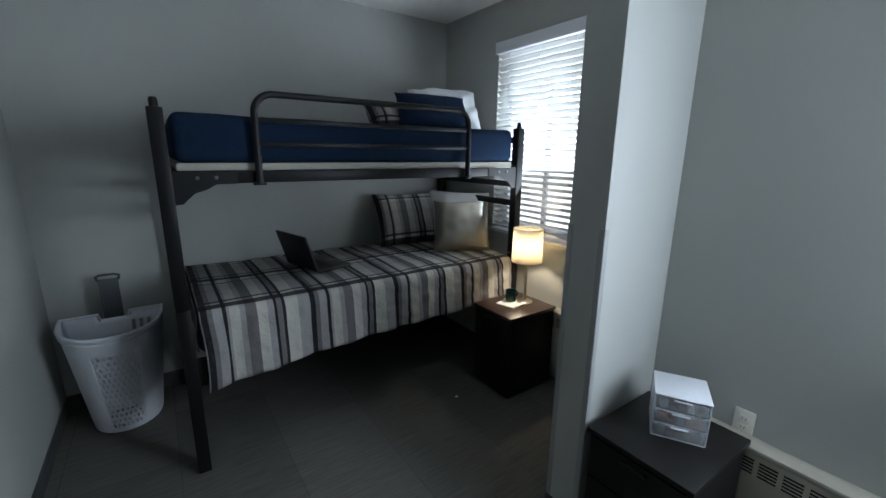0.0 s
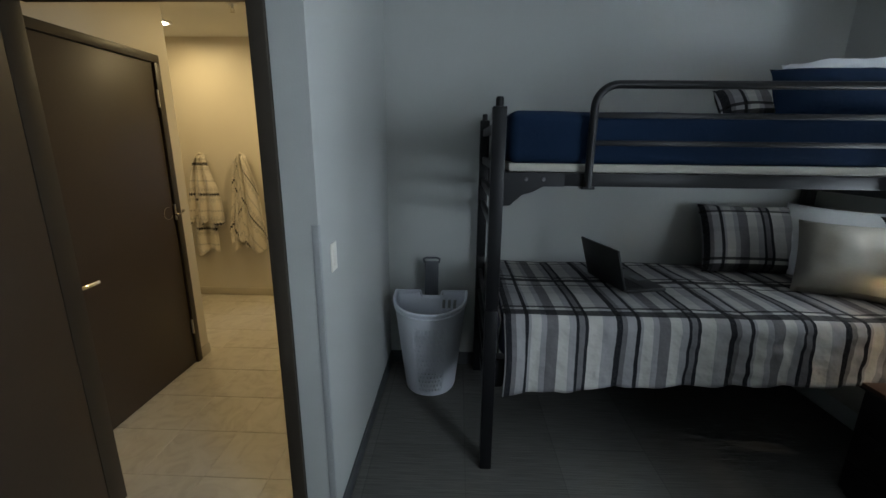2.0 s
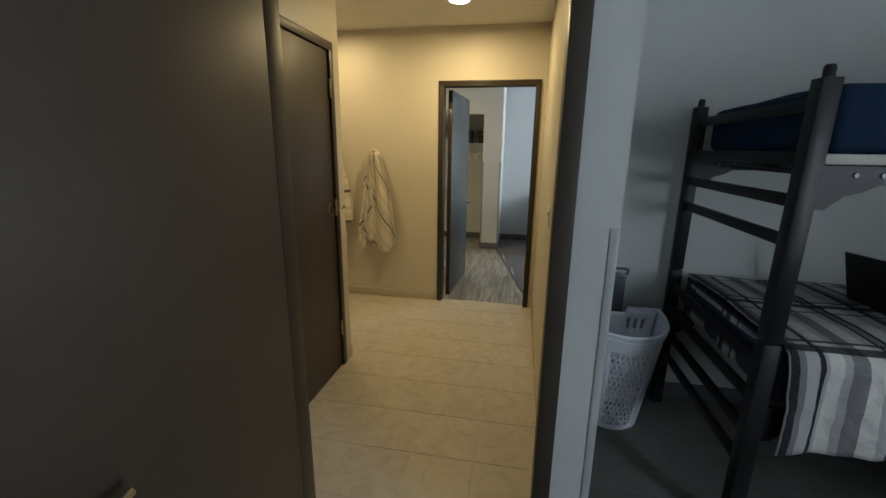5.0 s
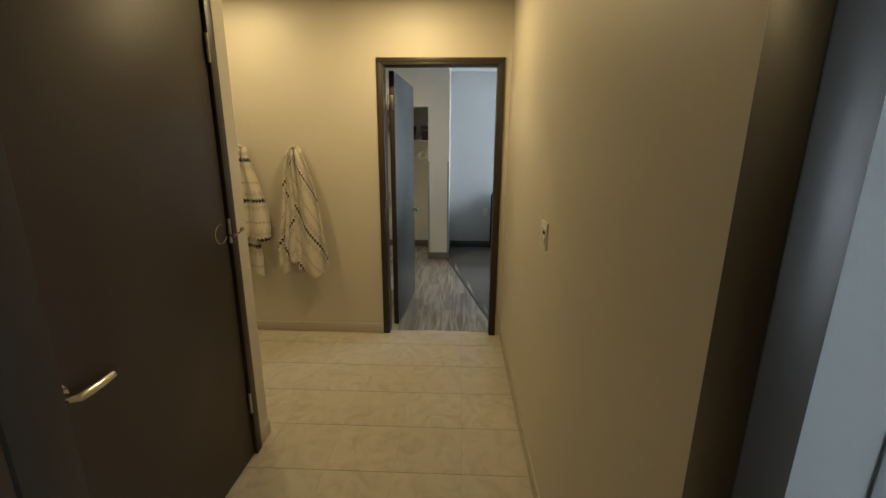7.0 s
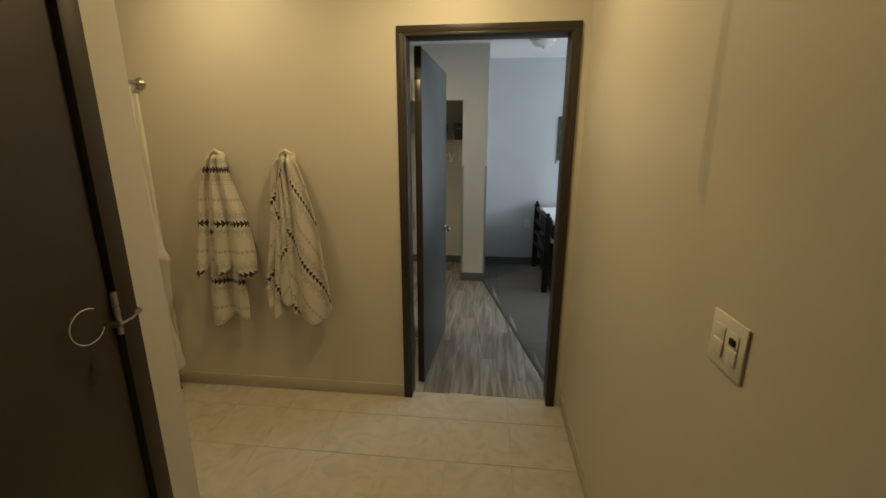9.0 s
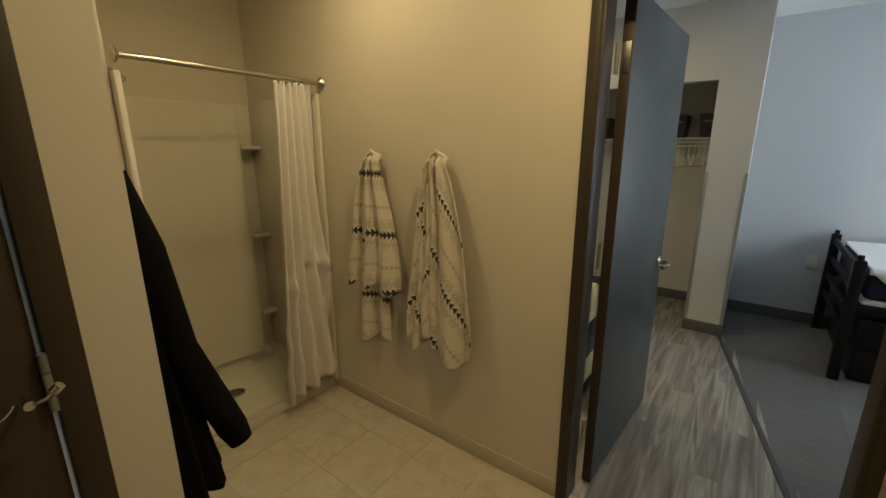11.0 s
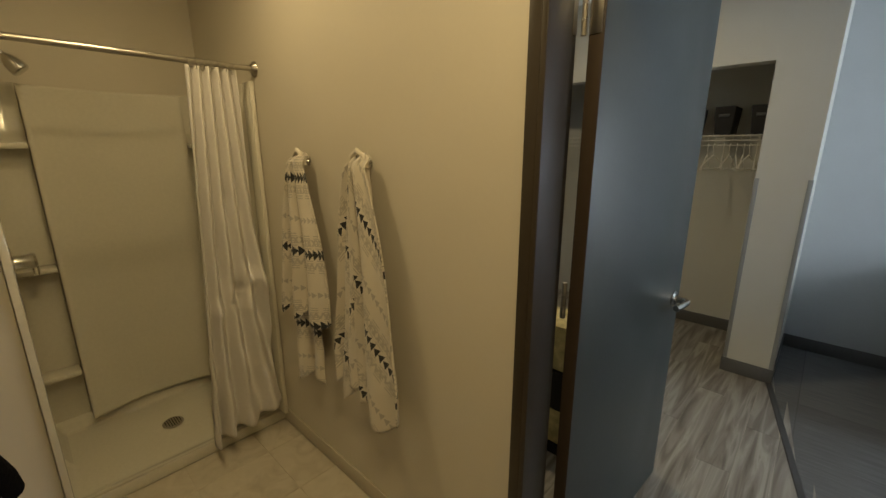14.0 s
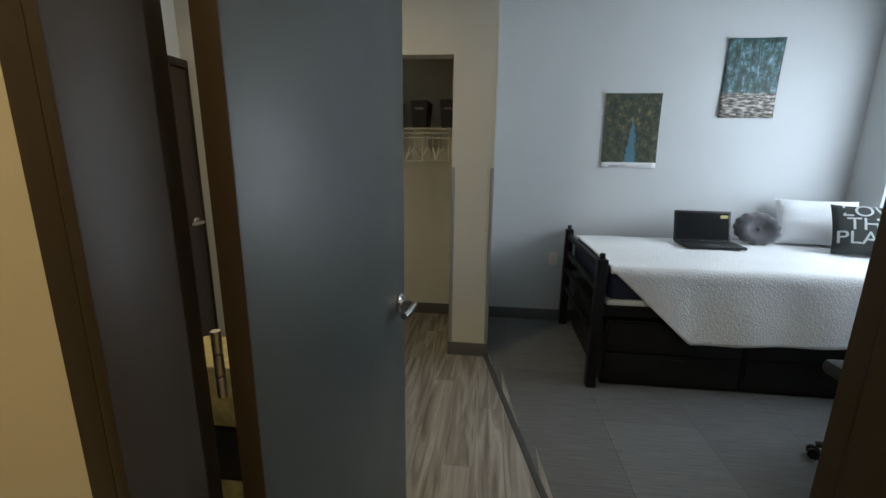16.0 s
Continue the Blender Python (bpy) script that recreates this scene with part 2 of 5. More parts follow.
def carpet_mat(name, a, b):
    """Loop-pile carpet planks with broken ribs across and seams."""
    m = mat(name, a, 0.97, spec=0.1)
    t = m.node_tree
    c = t.nodes.new("ShaderNodeTexCoord")
    br = t.nodes.new("ShaderNodeTexBrick")
    br.inputs["Scale"].default_value = 1
    br.inputs["Brick Width"].default_value, br.inputs["Row Height"].default_value = 1.0, 0.5
    br.inputs["Mortar Size"].default_value = 0.003
    br.inputs["Color1"].default_value = (0.9, 0.9, 0.9, 1)
    br.inputs["Color2"].default_value = (1.12, 1.12, 1.12, 1)
    br.inputs["Mortar"].default_value = (0.72, 0.72, 0.72, 1)
    mp = t.nodes.new("ShaderNodeMapping")
    mp.inputs["Rotation"].default_value = (0, 0, radians(90))
    t.links.new(c.outputs["Object"], mp.inputs[0])
    t.links.new(mp.outputs[0], br.inputs["Vector"])
    w = t.nodes.new("ShaderNodeMapping")
    w.inputs["Scale"].default_value = (5, 130, 1)
    t.links.new(c.outputs["Object"], w.inputs[0])
    n = t.nodes.new("ShaderNodeTexNoise")
    n.inputs["Scale"].default_value, n.inputs["Detail"].default_value = 1, 3
    t.links.new(w.outputs[0], n.inputs["Vector"])
    col = ramp(t, n.outputs[0], [(0.35, a), (0.65, b)], "LINEAR")
    mu = t.nodes.new("ShaderNodeMix")
    mu.data_type, mu.blend_type = "RGBA", "MULTIPLY"
    mu.inputs[0].default_value = 0.8
    t.links.new(col, mu.inputs[6])
    t.links.new(br.outputs[0], mu.inputs[7])
    t.links.new(mu.outputs[2], t.nodes["Principled BSDF"].inputs["Base Color"])
    b2 = t.nodes.new("ShaderNodeBump")
    b2.inputs["Strength"].default_value, b2.inputs["Distance"].default_value = 0.7, 0.004
    t.links.new(n.outputs[0], b2.inputs["Height"])
    t.links.new(b2.outputs[0], t.nodes["Principled BSDF"].inputs["Normal"])
    return m


def tile_mat():
    m = mat("cream_tile", (0.52, 0.47, 0.38), 0.34, bump=0.05, bscale=30)
    t = m.node_tree
    oi = t.nodes.new("ShaderNodeObjectInfo")
    c = t.nodes.new("ShaderNodeTexCoord")
    ad = t.nodes.new("ShaderNodeVectorMath")
    cb = t.nodes.new("ShaderNodeCombineXYZ")
    r5 = math_node(t, "MULTIPLY", oi.outputs["Random"], 50)
    t.links.new(r5, cb.inputs[0])
    t.links.new(r5, cb.inputs[2])
    t.links.new(c.outputs["Object"], ad.inputs[0])
    t.links.new(cb.outputs[0], ad.inputs[1])
    n = t.nodes.new("ShaderNodeTexNoise")
    n.inputs["Scale"].default_value, n.inputs["Detail"].default_value, n.inputs["Distortion"].default_value = 6, 8, 2.0
    t.links.new(ad.outputs[0], n.inputs["Vector"])
    col = ramp(t, n.outputs[0], [(0.3, (0.44, 0.39, 0.31)), (0.5, (0.53, 0.48, 0.39)), (0.7, (0.58, 0.53, 0.44))], "LINEAR")
    col = mix_colour(t, math_node(t, "MULTIPLY", oi.outputs["Random"], 0.3), col, (0.47, 0.42, 0.34))
    t.links.new(col, t.nodes["Principled BSDF"].inputs["Base Color"])
    return m


def quilt_mat():
    m = mat("white_quilt", (0.78, 0.79, 0.8), 0.9, sheen=0.2)
    cloth_bump(m.node_tree, 0.4, 95, "voronoi")
    return m


def slat_mat():
    """White slats that let some daylight through."""
    m = mat("blind_slat", (0.85, 0.85, 0.84), 0.45)
    t = m.node_tree
    tr = t.nodes.new("ShaderNodeBsdfTranslucent")
    tr.inputs[0].default_value = (0.70, 0.71, 0.71, 1)
    mx = t.nodes.new("ShaderNodeMixShader")
    mx.inputs[0].default_value = 0.55
    t.links.new(t.nodes["Principled BSDF"].outputs[0], mx.inputs[1])
    t.links.new(tr.outputs[0], mx.inputs[2])
    t.links.new(mx.outputs[0], t.nodes["Material Output"].inputs[0])
    return m


def shade_mat():
    m = mat("lamp_shade", (0.85, 0.78, 0.66), 0.8)
    t = m.node_tree
    tr = t.nodes.new("ShaderNodeBsdfTranslucent")
    tr.inputs[0].default_value = (0.9, 0.82, 0.68, 1)
    mx = t.nodes.new("ShaderNodeMixShader")
    mx.inputs[0].default_value = 0.6
    t.links.new(t.nodes["Principled BSDF"].outputs[0], mx.inputs[1])
    t.links.new(tr.outputs[0], mx.inputs[2])
    t.links.new(mx.outputs[0], t.nodes["Material Output"].inputs[0])
    return m


def glass_mat(name, col=(1, 1, 1)):
    m = bpy.data.materials.new(name)
    m.use_nodes = True
    t = m.node_tree
    g = t.nodes.new("ShaderNodeBsdfGlass")
    g.inputs["Color"].default_value = (*col, 1)
    g.inputs["IOR"].default_value = 1.1
    t.links.new(g.outputs[0], t.nodes["Material Output"].inputs[0])
    return m


def glow(name, col, s):
    m = bpy.data.materials.new(name)
    m.use_nodes = True
    t = m.node_tree
    e = t.nodes.new("ShaderNodeEmission")
    e.inputs[0].default_value, e.inputs[1].default_value = (*col, 1), s
    t.links.new(e.outputs[0], t.nodes["Material Output"].inputs[0])
    return m


WALL_A = mat("grey_wall_paint", (0.40, 0.41, 0.395), 0.75, var=0.015, stain=0.03, bump=0.12, bscale=160)
WALL_C = mat("cream_wall_paint", (0.62, 0.57, 0.475), 0.5, var=0.015, stain=0.03, bump=0.05, bscale=160)
WALL_B = mat("pale_wall_paint", (0.55, 0.57, 0.58), 0.75, var=0.015, stain=0.03, bump=0.12, bscale=160)
WALL_P = mat("off_white_wall_paint", (0.62, 0.61, 0.55), 0.7, var=0.015, stain=0.03, bump=0.12, bscale=160)
CEIL = mat("ceiling_paint", (0.75, 0.75, 0.73), 0.9, var=0.03, stain=0.03, bump=0.8, bscale=90)
BASE_D = mat("dark_rubber_base", (0.06, 0.062, 0.065), 0.5)
BASE_C = mat("cream_base_tile", (0.5, 0.45, 0.36), 0.4)
BASE_G = mat("grey_rubber_base", (0.12, 0.12, 0.12), 0.5)
FRAME_M = mat("bronze_door_frame_paint", (0.042, 0.033, 0.024), 0.42, var=0.05, stain=0.08, bump=0.05, bscale=60, spec=0.28)
DOOR_M = mat("dark_brown_door_paint", (0.05, 0.036, 0.026), 0.45, var=0.06, stain=0.1, bump=0.06, bscale=50, spec=0.28)
DOOR_G = mat("slate_grey_door_paint", (0.056, 0.064, 0.061), 0.42, var=0.05, stain=0.1, bump=0.06, bscale=50)
CHROME = mat("satin_chrome", (0.7, 0.69, 0.66), 0.22, 1.0, var=0.03, stain=0.03)
STEEL = mat("brushed_nickel", (0.5, 0.47, 0.42), 0.32, 1.0)
BLACK = mat("black_bed_metal", (0.008, 0.008, 0.009), 0.42, 0.0, var=0.05, stain=0.1, spec=0.22)
BLACKW = mat("black_wood_laminate", (0.009, 0.008, 0.008), 0.45, stain=0.15, spec=0.3)
ESPRESSO = mat("espresso_wood_top", (0.05, 0.026, 0.018), 0.35, stain=0.2)
NAVY = mat("navy_cotton", (0.008, 0.020, 0.046), 0.92, spec=0.1, stain=0.2, bump=0.5, bscale=40)
NAVYD = mat("navy_vinyl", (0.012, 0.016, 0.05), 0.6)
WHITEF = mat("white_cotton", (0.78, 0.8, 0.83), 0.9, bump=0.4, bscale=25)
SILVER = mat("silver_satin", (0.27, 0.25, 0.22), 0.33, 0.35, bump=0.6, bscale=14, stain=0.15)
TICK = mat("mattress_ticking", (0.42, 0.4, 0.35), 0.9)
PLASTIC = mat("white_plastic", (0.68, 0.7, 0.76), 0.35, stain=0.02)
GREYPL = mat("dark_grey_plastic", (0.07, 0.075, 0.085), 0.45)
WPLATE = mat("ivory_switch_plate", (0.74, 0.71, 0.63), 0.35, stain=0.02)
HEAT = mat("heater_enamel", (0.42, 0.40, 0.34), 0.45)
DARK = mat("dark_slot", (0.012, 0.012, 0.012), 0.8)
SCREEN = mat("laptop_screen", (0.012, 0.013, 0.014), 0.16)
LAPTOP = mat("black_laptop_plastic", (0.008, 0.008, 0.008), 0.5)
FIBRE = mat("white_fibreglass", (0.66, 0.63, 0.54), 0.12, stain=0.03)
CURT = mat("shower_curtain_vinyl", (0.72, 0.69, 0.66), 0.5, bump=0.2, bscale=20)
COAT = mat("black_fleece", (0.0045, 0.004, 0.005), 0.98, spec=0.1, bump=1.0, bscale=120)
GROUT = mat("tile_grout", (0.52, 0.47, 0.38), 0.9)
PAPERW = mat("white_paper", (0.8, 0.8, 0.8), 0.7)
TEAL = mat("dark_green_ceramic", (0.008, 0.03, 0.03), 0.2)
GREYFUR = mat("charcoal_plush", (0.05, 0.05, 0.058), 0.97, sheen=0.6, bump=1.0, bscale=60)
CHARC = mat("charcoal_canvas", (0.035, 0.042, 0.04), 0.9, bump=0.4, bscale=90)
GREYTXT = mat("pale_print", (0.5, 0.53, 0.53), 0.8)
CLEARP = mat("frosted_clear_plastic", (0.8, 0.83, 0.86), 0.25, trans=0.75)
CORAL = mat("coral_fabric", (0.7, 0.16, 0.09), 0.8)
OLIVE = mat("olive_bits", (0.12, 0.14, 0.06), 0.8, stain=0.5)
BROWNB = mat("brown_bits", (0.2, 0.1, 0.08), 0.8, stain=0.5)
WIRE = mat("white_coated_wire", (0.75, 0.73, 0.66), 0.35)
BINM = mat("black_fabric_bin", (0.03, 0.03, 0.033), 0.9)
STRAW = mat("speckled_gold_paper", (0.6, 0.5, 0.22), 0.6, var=0.6, scale=20, stain=0.5)
GUARD = mat("grey_corner_guard", (0.3, 0.31, 0.31), 0.45)
PLAID = plaid_mat()
TOWEL_A = towel_mat("towel_straight_bands", False)
TOWEL_B = towel_mat("towel_slanting_bands", True)
QUILT = quilt_mat()
SLAT = slat_mat()
SHADE = shade_mat()
VINYL = plank_vinyl()
TILE = tile_mat()
CARPET_A = carpet_mat("charcoal_carpet", (0.088, 0.085, 0.078), (0.125, 0.121, 0.112))
CARPET_B = carpet_mat("grey_carpet", (0.125, 0.128, 0.132), (0.165, 0.17, 0.173))
GLASS = glass_mat("window_glass")
LENS = glow("lit_ceiling_diffuser", (1.0, 0.84, 0.62), 9)
OUTSIDE = glow("bright_overcast_outside", (0.85, 0.93, 1.0), 2.0)
POST1 = poster_mat("poster_print_pool", [(0.3, (0.012, 0.016, 0.012)), (0.48, (0.04, 0.05, 0.035)), (0.62, (0.11, 0.11, 0.05)), (0.75, (0.26, 0.24, 0.14))], "pool")
POST2 = poster_mat("poster_print_pines", [(0.3, (0.01, 0.02, 0.02)), (0.46, (0.035, 0.08, 0.06)), (0.56, (0.10, 0.20, 0.24)), (0.68, (0.42, 0.55, 0.68))], "pines", 22)

HANDLE_DARK = mat("dark_steel", (0.12, 0.12, 0.125), 0.45, 0.8)

# ---------- mesh helpers ----------


def box(bm, x0, y0, z0, x1, y1, z1, bev=0.0, rot=None, seg=2):
    r = bmesh.ops.create_cube(bm, size=1)
    vs = r["verts"]
    c = Vector(((x0 + x1) / 2, (y0 + y1) / 2, (z0 + z1) / 2))
    for v in vs:
        v.co = Vector((v.co.x * (x1 - x0), v.co.y * (y1 - y0), v.co.z * (z1 - z0)))
    if bev:
        es = list({e for v in vs for e in v.link_edges})
        b = bmesh.ops.bevel(bm, geom=es, offset=bev, segments=seg, affect="EDGES", profile=0.5)
        vs = list({v for f in b["faces"] for v in f.verts} | {v for v in vs if v.is_valid})
    for v in vs:
        v.co = (rot @ v.co if rot else v.co) + c
    return vs


def tube(bm, pts, r, n=10, caps=True):
    """A round bar along a line of points; r may be a list."""
    pts = [Vector(p) for p in pts]
    rings = []
    prev = None
    for i, p in enumerate(pts):
        d = (pts[min(i + 1, len(pts) - 1)] - pts[max(i - 1, 0)]).normalized()
        up = prev if prev else (Vector((0, 0, 1)) if abs(d.z) < 0.9 else Vector((1, 0, 0)))
        s = d.cross(up).normalized()
        u = s.cross(d).normalized()
        prev = u
        rr = r[i] if isinstance(r, (list, tuple)) else r
        rings.append([bm.verts.new(p + (s * math.cos(a) + u * math.sin(a)) * rr) for a in [2 * math.pi * k / n for k in range(n)]])
    for a, b in zip(rings, rings[1:]):
        for k in range(n):
            bm.faces.new((a[k], a[(k + 1) % n], b[(k + 1) % n], b[k]))
    if caps:
        bm.faces.new(rings[0][::-1])
        bm.faces.new(rings[-1])


def arc(c, r, a0, a1, n, plane="xz"):
    out = []
    for i in range(n + 1):
        a = radians(a0 + (a1 - a0) * i / n)
        x, y = r * math.cos(a), r * math.sin(a)
        out.append((c[0] + x, c[1], c[2] + y) if plane == "xz" else ((c[0] + x, c[1] + y, c[2]) if plane == "xy" else (c[0], c[1] + x, c[2] + y)))
    return out


def lathe(bm, prof, n=32, at=(0, 0, 0), close=True):
    rings = [[bm.verts.new((at[0] + r * math.cos(2 * math.pi * k / n), at[1] + r * math.sin(2 * math.pi * k / n), at[2] + z)) for k in range(n)] for r, z in prof]
    for a, b in zip(rings, rings[1:]):
        for k in range(n):
            bm.faces.new((a[k], a[(k + 1) % n], b[(k + 1) % n], b[k]))
    if close:
        bm.faces.new(rings[0][::-1])
        bm.faces.new(rings[-1])


def sheet(bm, nu, nv, f, uvf=None, keep=None, wrap=False):
    """A grid of faces; f gives the place and uvf the texture place of (u, v), both 0 to 1."""
    uvl = bm.loops.layers.uv.verify() if uvf else None
    g = [[bm.verts.new(f(i / nu, j / nv)) for j in range(nv + 1)] for i in range(nu + (0 if wrap else 1))]
    for i in range(nu):
        for j in range(nv):
            if keep and not keep((i + 0.5) / nu, (j + 0.5) / nv):
                continue
            i2 = (i + 1) % nu if wrap else i + 1
            fa = bm.faces.new((g[i][j], g[i2][j], g[i2][j + 1], g[i][j + 1]))
            if uvf:
                for lp, (a, b) in zip(fa.loops, ((i, j), (i + 1, j), (i + 1, j + 1), (i, j + 1))):
                    lp[uvl].uv = uvf(a / nu, b / nv)


def thing(name, at, label, category, group=""):
    e = new(name)
    e.location = at
    e.empty_display_size = 0.1
    return tagged(e, label, category, group)


def finish(name, bm, m, smooth=True, thick=0.0, label=""):
    bmesh.ops.recalc_face_normals(bm, faces=bm.faces)
    me = bpy.data.meshes.new(name)
    if smooth:
        for f in bm.faces:
            f.smooth = True
        for e in bm.edges:
            if len(e.link_faces) == 2 and e.calc_face_angle(0) > 0.6:
                e.smooth = False
    bm.to_mesh(me)
    bm.free()
    me.materials.append(m)
    ob = new(name, me)
    if thick:
        s = ob.modifiers.new("thick", "SOLIDIFY")
        s.thickness, s.offset = thick, 0
    if label:
        ob["label"] = label
    return ob


def part(name, bm, m, parent, label="", smooth=True, thick=0.0):
    """One mesh under a thing or part; its mesh is drawn in world metres."""
    off = parent.location.copy()
    p = parent.parent
    while p:
        off += p.location
        p = p.parent
    for v in bm.verts:
        v.co -= off
    ob = finish(name, bm, m, smooth, thick, label)
    ob.parent = parent
    return ob


def B():
    return bmesh.new()


def boxpart(name, dims, m, parent, bev=0.002, label="", rot=None):
    bm = B()
    box(bm, *dims, bev=bev, rot=rot)
    return part(name, bm, m, parent, label)


def structure(name, boxes, m, label, category="wall", bev=0.0):
    bm = B()
    for b in boxes:
        box(bm, *b, bev=bev)
    return tagged(finish(name, bm, m, bev > 0), label, category, "", "structure")


# ---------- structure ----------
HA, HB, HC = 2.725, 2.635, 2.62
S = "structure"
structure("floor_slab", [(-4.3, -2.7, -0.2, 2.6, 7.6, -0.0025)], GROUT, "plain grey mortar bed under the floors", "floor")
structure("floor_carpet_bunk_room", [(-2.05, -1.4, -0.006, 2.34, 1.50, 0.0), (-0.557, 1.50, -0.006, 2.34, 2.9, 0.0)], CARPET_A, "charcoal loop-pile carpet planks, dark and slightly worn", "carpet floor")
# bunk room walls
structure("wall_north_bunk_room", [(-0.655, 2.9, 0, 2.5, 3.0, 2.8)], WALL_A, "plain grey painted wall behind the bunk bed")
structure("wall_window_bunk_room", [(2.34, 0.55, 0, 2.5, 1.33, 2.8), (2.34, 2.20, 0, 2.5, 2.9, 2.8), (2.34, 1.33, 0, 2.5, 2.20, 1.03), (2.34, 1.33, 2.43, 2.5, 2.20, 2.8)], WALL_A, "grey painted outside wall with the window opening")
structure("wall_nook", [(1.89, -1.4, 0, 2.05, -1.18, 2.8), (1.89, -0.28, 0, 2.05, 0.53, 2.8), (1.89, -1.18, 0, 2.05, -0.28, 0.95), (1.89, -1.18, 2.25, 2.05, -0.28, 2.8)], WALL_A, "grey painted wall of the desk nook with a socket low down")
structure("wall_stub_partition", [(1.39, 0.53, 0, 2.34, 0.69, 2.8)], WALL_A, "short grey partition between bunk bed and nook")
structure("wall_south_bunk_room", [(-2.15, -1.5, 0, 2.05, -1.4, 2.8)], WALL_A, "plain grey painted wall")
structure("wall_west_bunk_room", [(-2.15, -1.4, 0, -2.05, 1.44, 2.8)], WALL_A, "plain grey painted wall")
# wall between bunk room and bathroom; the two skins carry their own paint
structure("wall_between_bunk_room", [(-0.608, 1.52, 0, -0.557, 2.9, 2.8), (-0.678, 1.44, 0, -0.557, 1.52, 2.8), (-2.05, 1.44, 0, -1.66, 1.52, 2.8), (-1.66, 1.44, 2.15, -0.678, 1.52, 2.8)], WALL_A, "grey painted wall beside the bathroom door")
structure("wall_between_bathroom", [(-0.655, 1.60, 0, -0.608, 4.26, 2.8), (-0.678, 1.52, 0, -0.608, 1.60, 2.8), (-2.15, 1.52, 0, -1.66, 1.60, 2.8), (-1.66, 1.52, 2.15, -0.678, 1.60, 2.8)], WALL_C, "cream painted bathroom wall, slightly glossy")
structure("wall_closet_door", [(-2.15, 1.60, 0, -2.05, 1.86, 2.8), (-2.15, 2.83, 0, -2.05, 2.97, 2.8), (-2.15, 1.86, 2.17, -2.05, 2.83, 2.8)], WALL_C, "cream painted wall round the closed brown door")
structure("wall_coat_hooks", [(-3.20, 2.87, 0, -2.15, 2.97, 2.8)], WALL_C, "cream painted wall where the black robe hangs")
structure("wall_beside_shower", [(-3.30, 2.87, 0, -3.20, 3.30, 2.8), (-4.05, 3.20, 0, -3.30, 3.30, 2.8)], WALL_C, "cream painted wall beside the shower")
structure("wall_back_of_shower", [(-4.05, 3.30, 0, -3.93, 4.26, 2.8)], WALL_C, "cream painted wall above the shower surround")
structure("wall_towels", [(-4.05, 4.26, 0, -1.61, 4.33, 2.8), (-0.73, 4.26, 0, -0.608, 4.33, 2.8), (-1.61, 4.26, 2.14, -0.73, 4.33, 2.8)], WALL_C, "cream painted wall with two towels hanging")
structure("wall_south_single_room", [(-3.3, 4.33, 0, -1.61, 4.40, 2.8), (-0.73, 4.33, 0, 1.8, 4.40, 2.8), (-1.61, 4.33, 2.14, -0.73, 4.40, 2.8)], WALL_B, "pale painted wall round the second door")
structure("wall_north_single_room", [(-1.155, 7.445, 0, 1.8, 7.545, 2.8)], WALL_B, "pale blue-grey wall with two posters above the bed", "wall")
structure("wall_back_of_wardrobe", [(-3.3, 7.445, 0, -1.435, 7.545, 2.8)], WALL_P, "off-white wall at the back of the open wardrobe")
structure("wall_pier", [(-1.435, 6.665, 0, -1.155, 7.545, 2.8)], WALL_P, "off-white end of the wardrobe wall")
structure("wall_over_wardrobe", [(-3.3, 6.665, 2.06, -1.435, 6.785, 2.8), (-3.3, 6.665, 0, -2.9, 6.785, 2.06)], WALL_P, "off-white wall over the wardrobe opening")
structure("wall_west_single_room", [(-3.4, 4.40, 0, -3.3, 7.545, 2.8)], WALL_P, "off-white painted wall")
structure("wall_window_single_room", [(1.62, 4.40, 0, 1.8, 5.75, 2.8), (1.62, 7.145, 0, 1.8, 7.445, 2.8), (1.62, 5.75, 0, 1.8, 7.145, 1.0), (1.62, 5.75, 2.35, 1.8, 7.145, 2.8)], WALL_B, "pale painted outside wall with a wide window")
structure("ceiling_bunk_room", [(-2.15, -1.5, HA, 2.5, 1.52, 2.8), (-0.608, 1.52, HA, 2.5, 3.0, 2.8)], CEIL, "white stippled ceiling", "ceiling")
structure("ceiling_bathroom", [(-4.05, 1.52, HB, -0.608, 4.33, 2.8)], CEIL, "cream-lit painted bathroom ceiling", "ceiling")
structure("ceiling_single_room", [(-3.4, 4.33, HC, 1.8, 7.545, 2.8)], CEIL, "white stippled ceiling", "ceiling")
structure("ground", [(-60, -60, -0.4, 60, 60, -0.25)], mat("lawn_outside", (0.08, 0.1, 0.05), 0.9), "plain lawn outside the building", "ground")


def baseboard(name, runs, m, label, h=0.1, t=0.009):
    bm = B()
    for x0, y0, x1, y1 in runs:
        box(bm, min(x0, x1), min(y0, y1), 0, max(x0, x1), max(y0, y1), h, bev=0.003)
    return tagged(finish(name, bm, m), label, "baseboard", "", S)


q = 0.009
baseboard("baseboard_bunk_room", [(-0.557, 2.9 - q, 2.34, 2.9), (-0.557, 1.44, -0.557 + q, 2.9 - q), (1.39, 0.53 - q, 1.89, 0.53), (1.39 - q, 0.53, 1.39, 0.69), (1.39, 0.69, 2.34, 0.69 + q), (-0.66, 1.44 - q, -0.557 + q, 1.44)], BASE_D, "dark rubber cove base", 0.1)
baseboard("baseboard_bathroom", [(-0.655 - q, 1.62, -0.655, 4.26), (-3.195, 4.26 - q, -1.64, 4.26), (-2.05, 2.87, -2.05 + q, 2.97 + q), (-3.20, 2.97, -2.05, 2.97 + q), (-3.20, 2.97 + q, -3.20 + q, 3.30)], BASE_C, "cream cove base tile", 0.085)
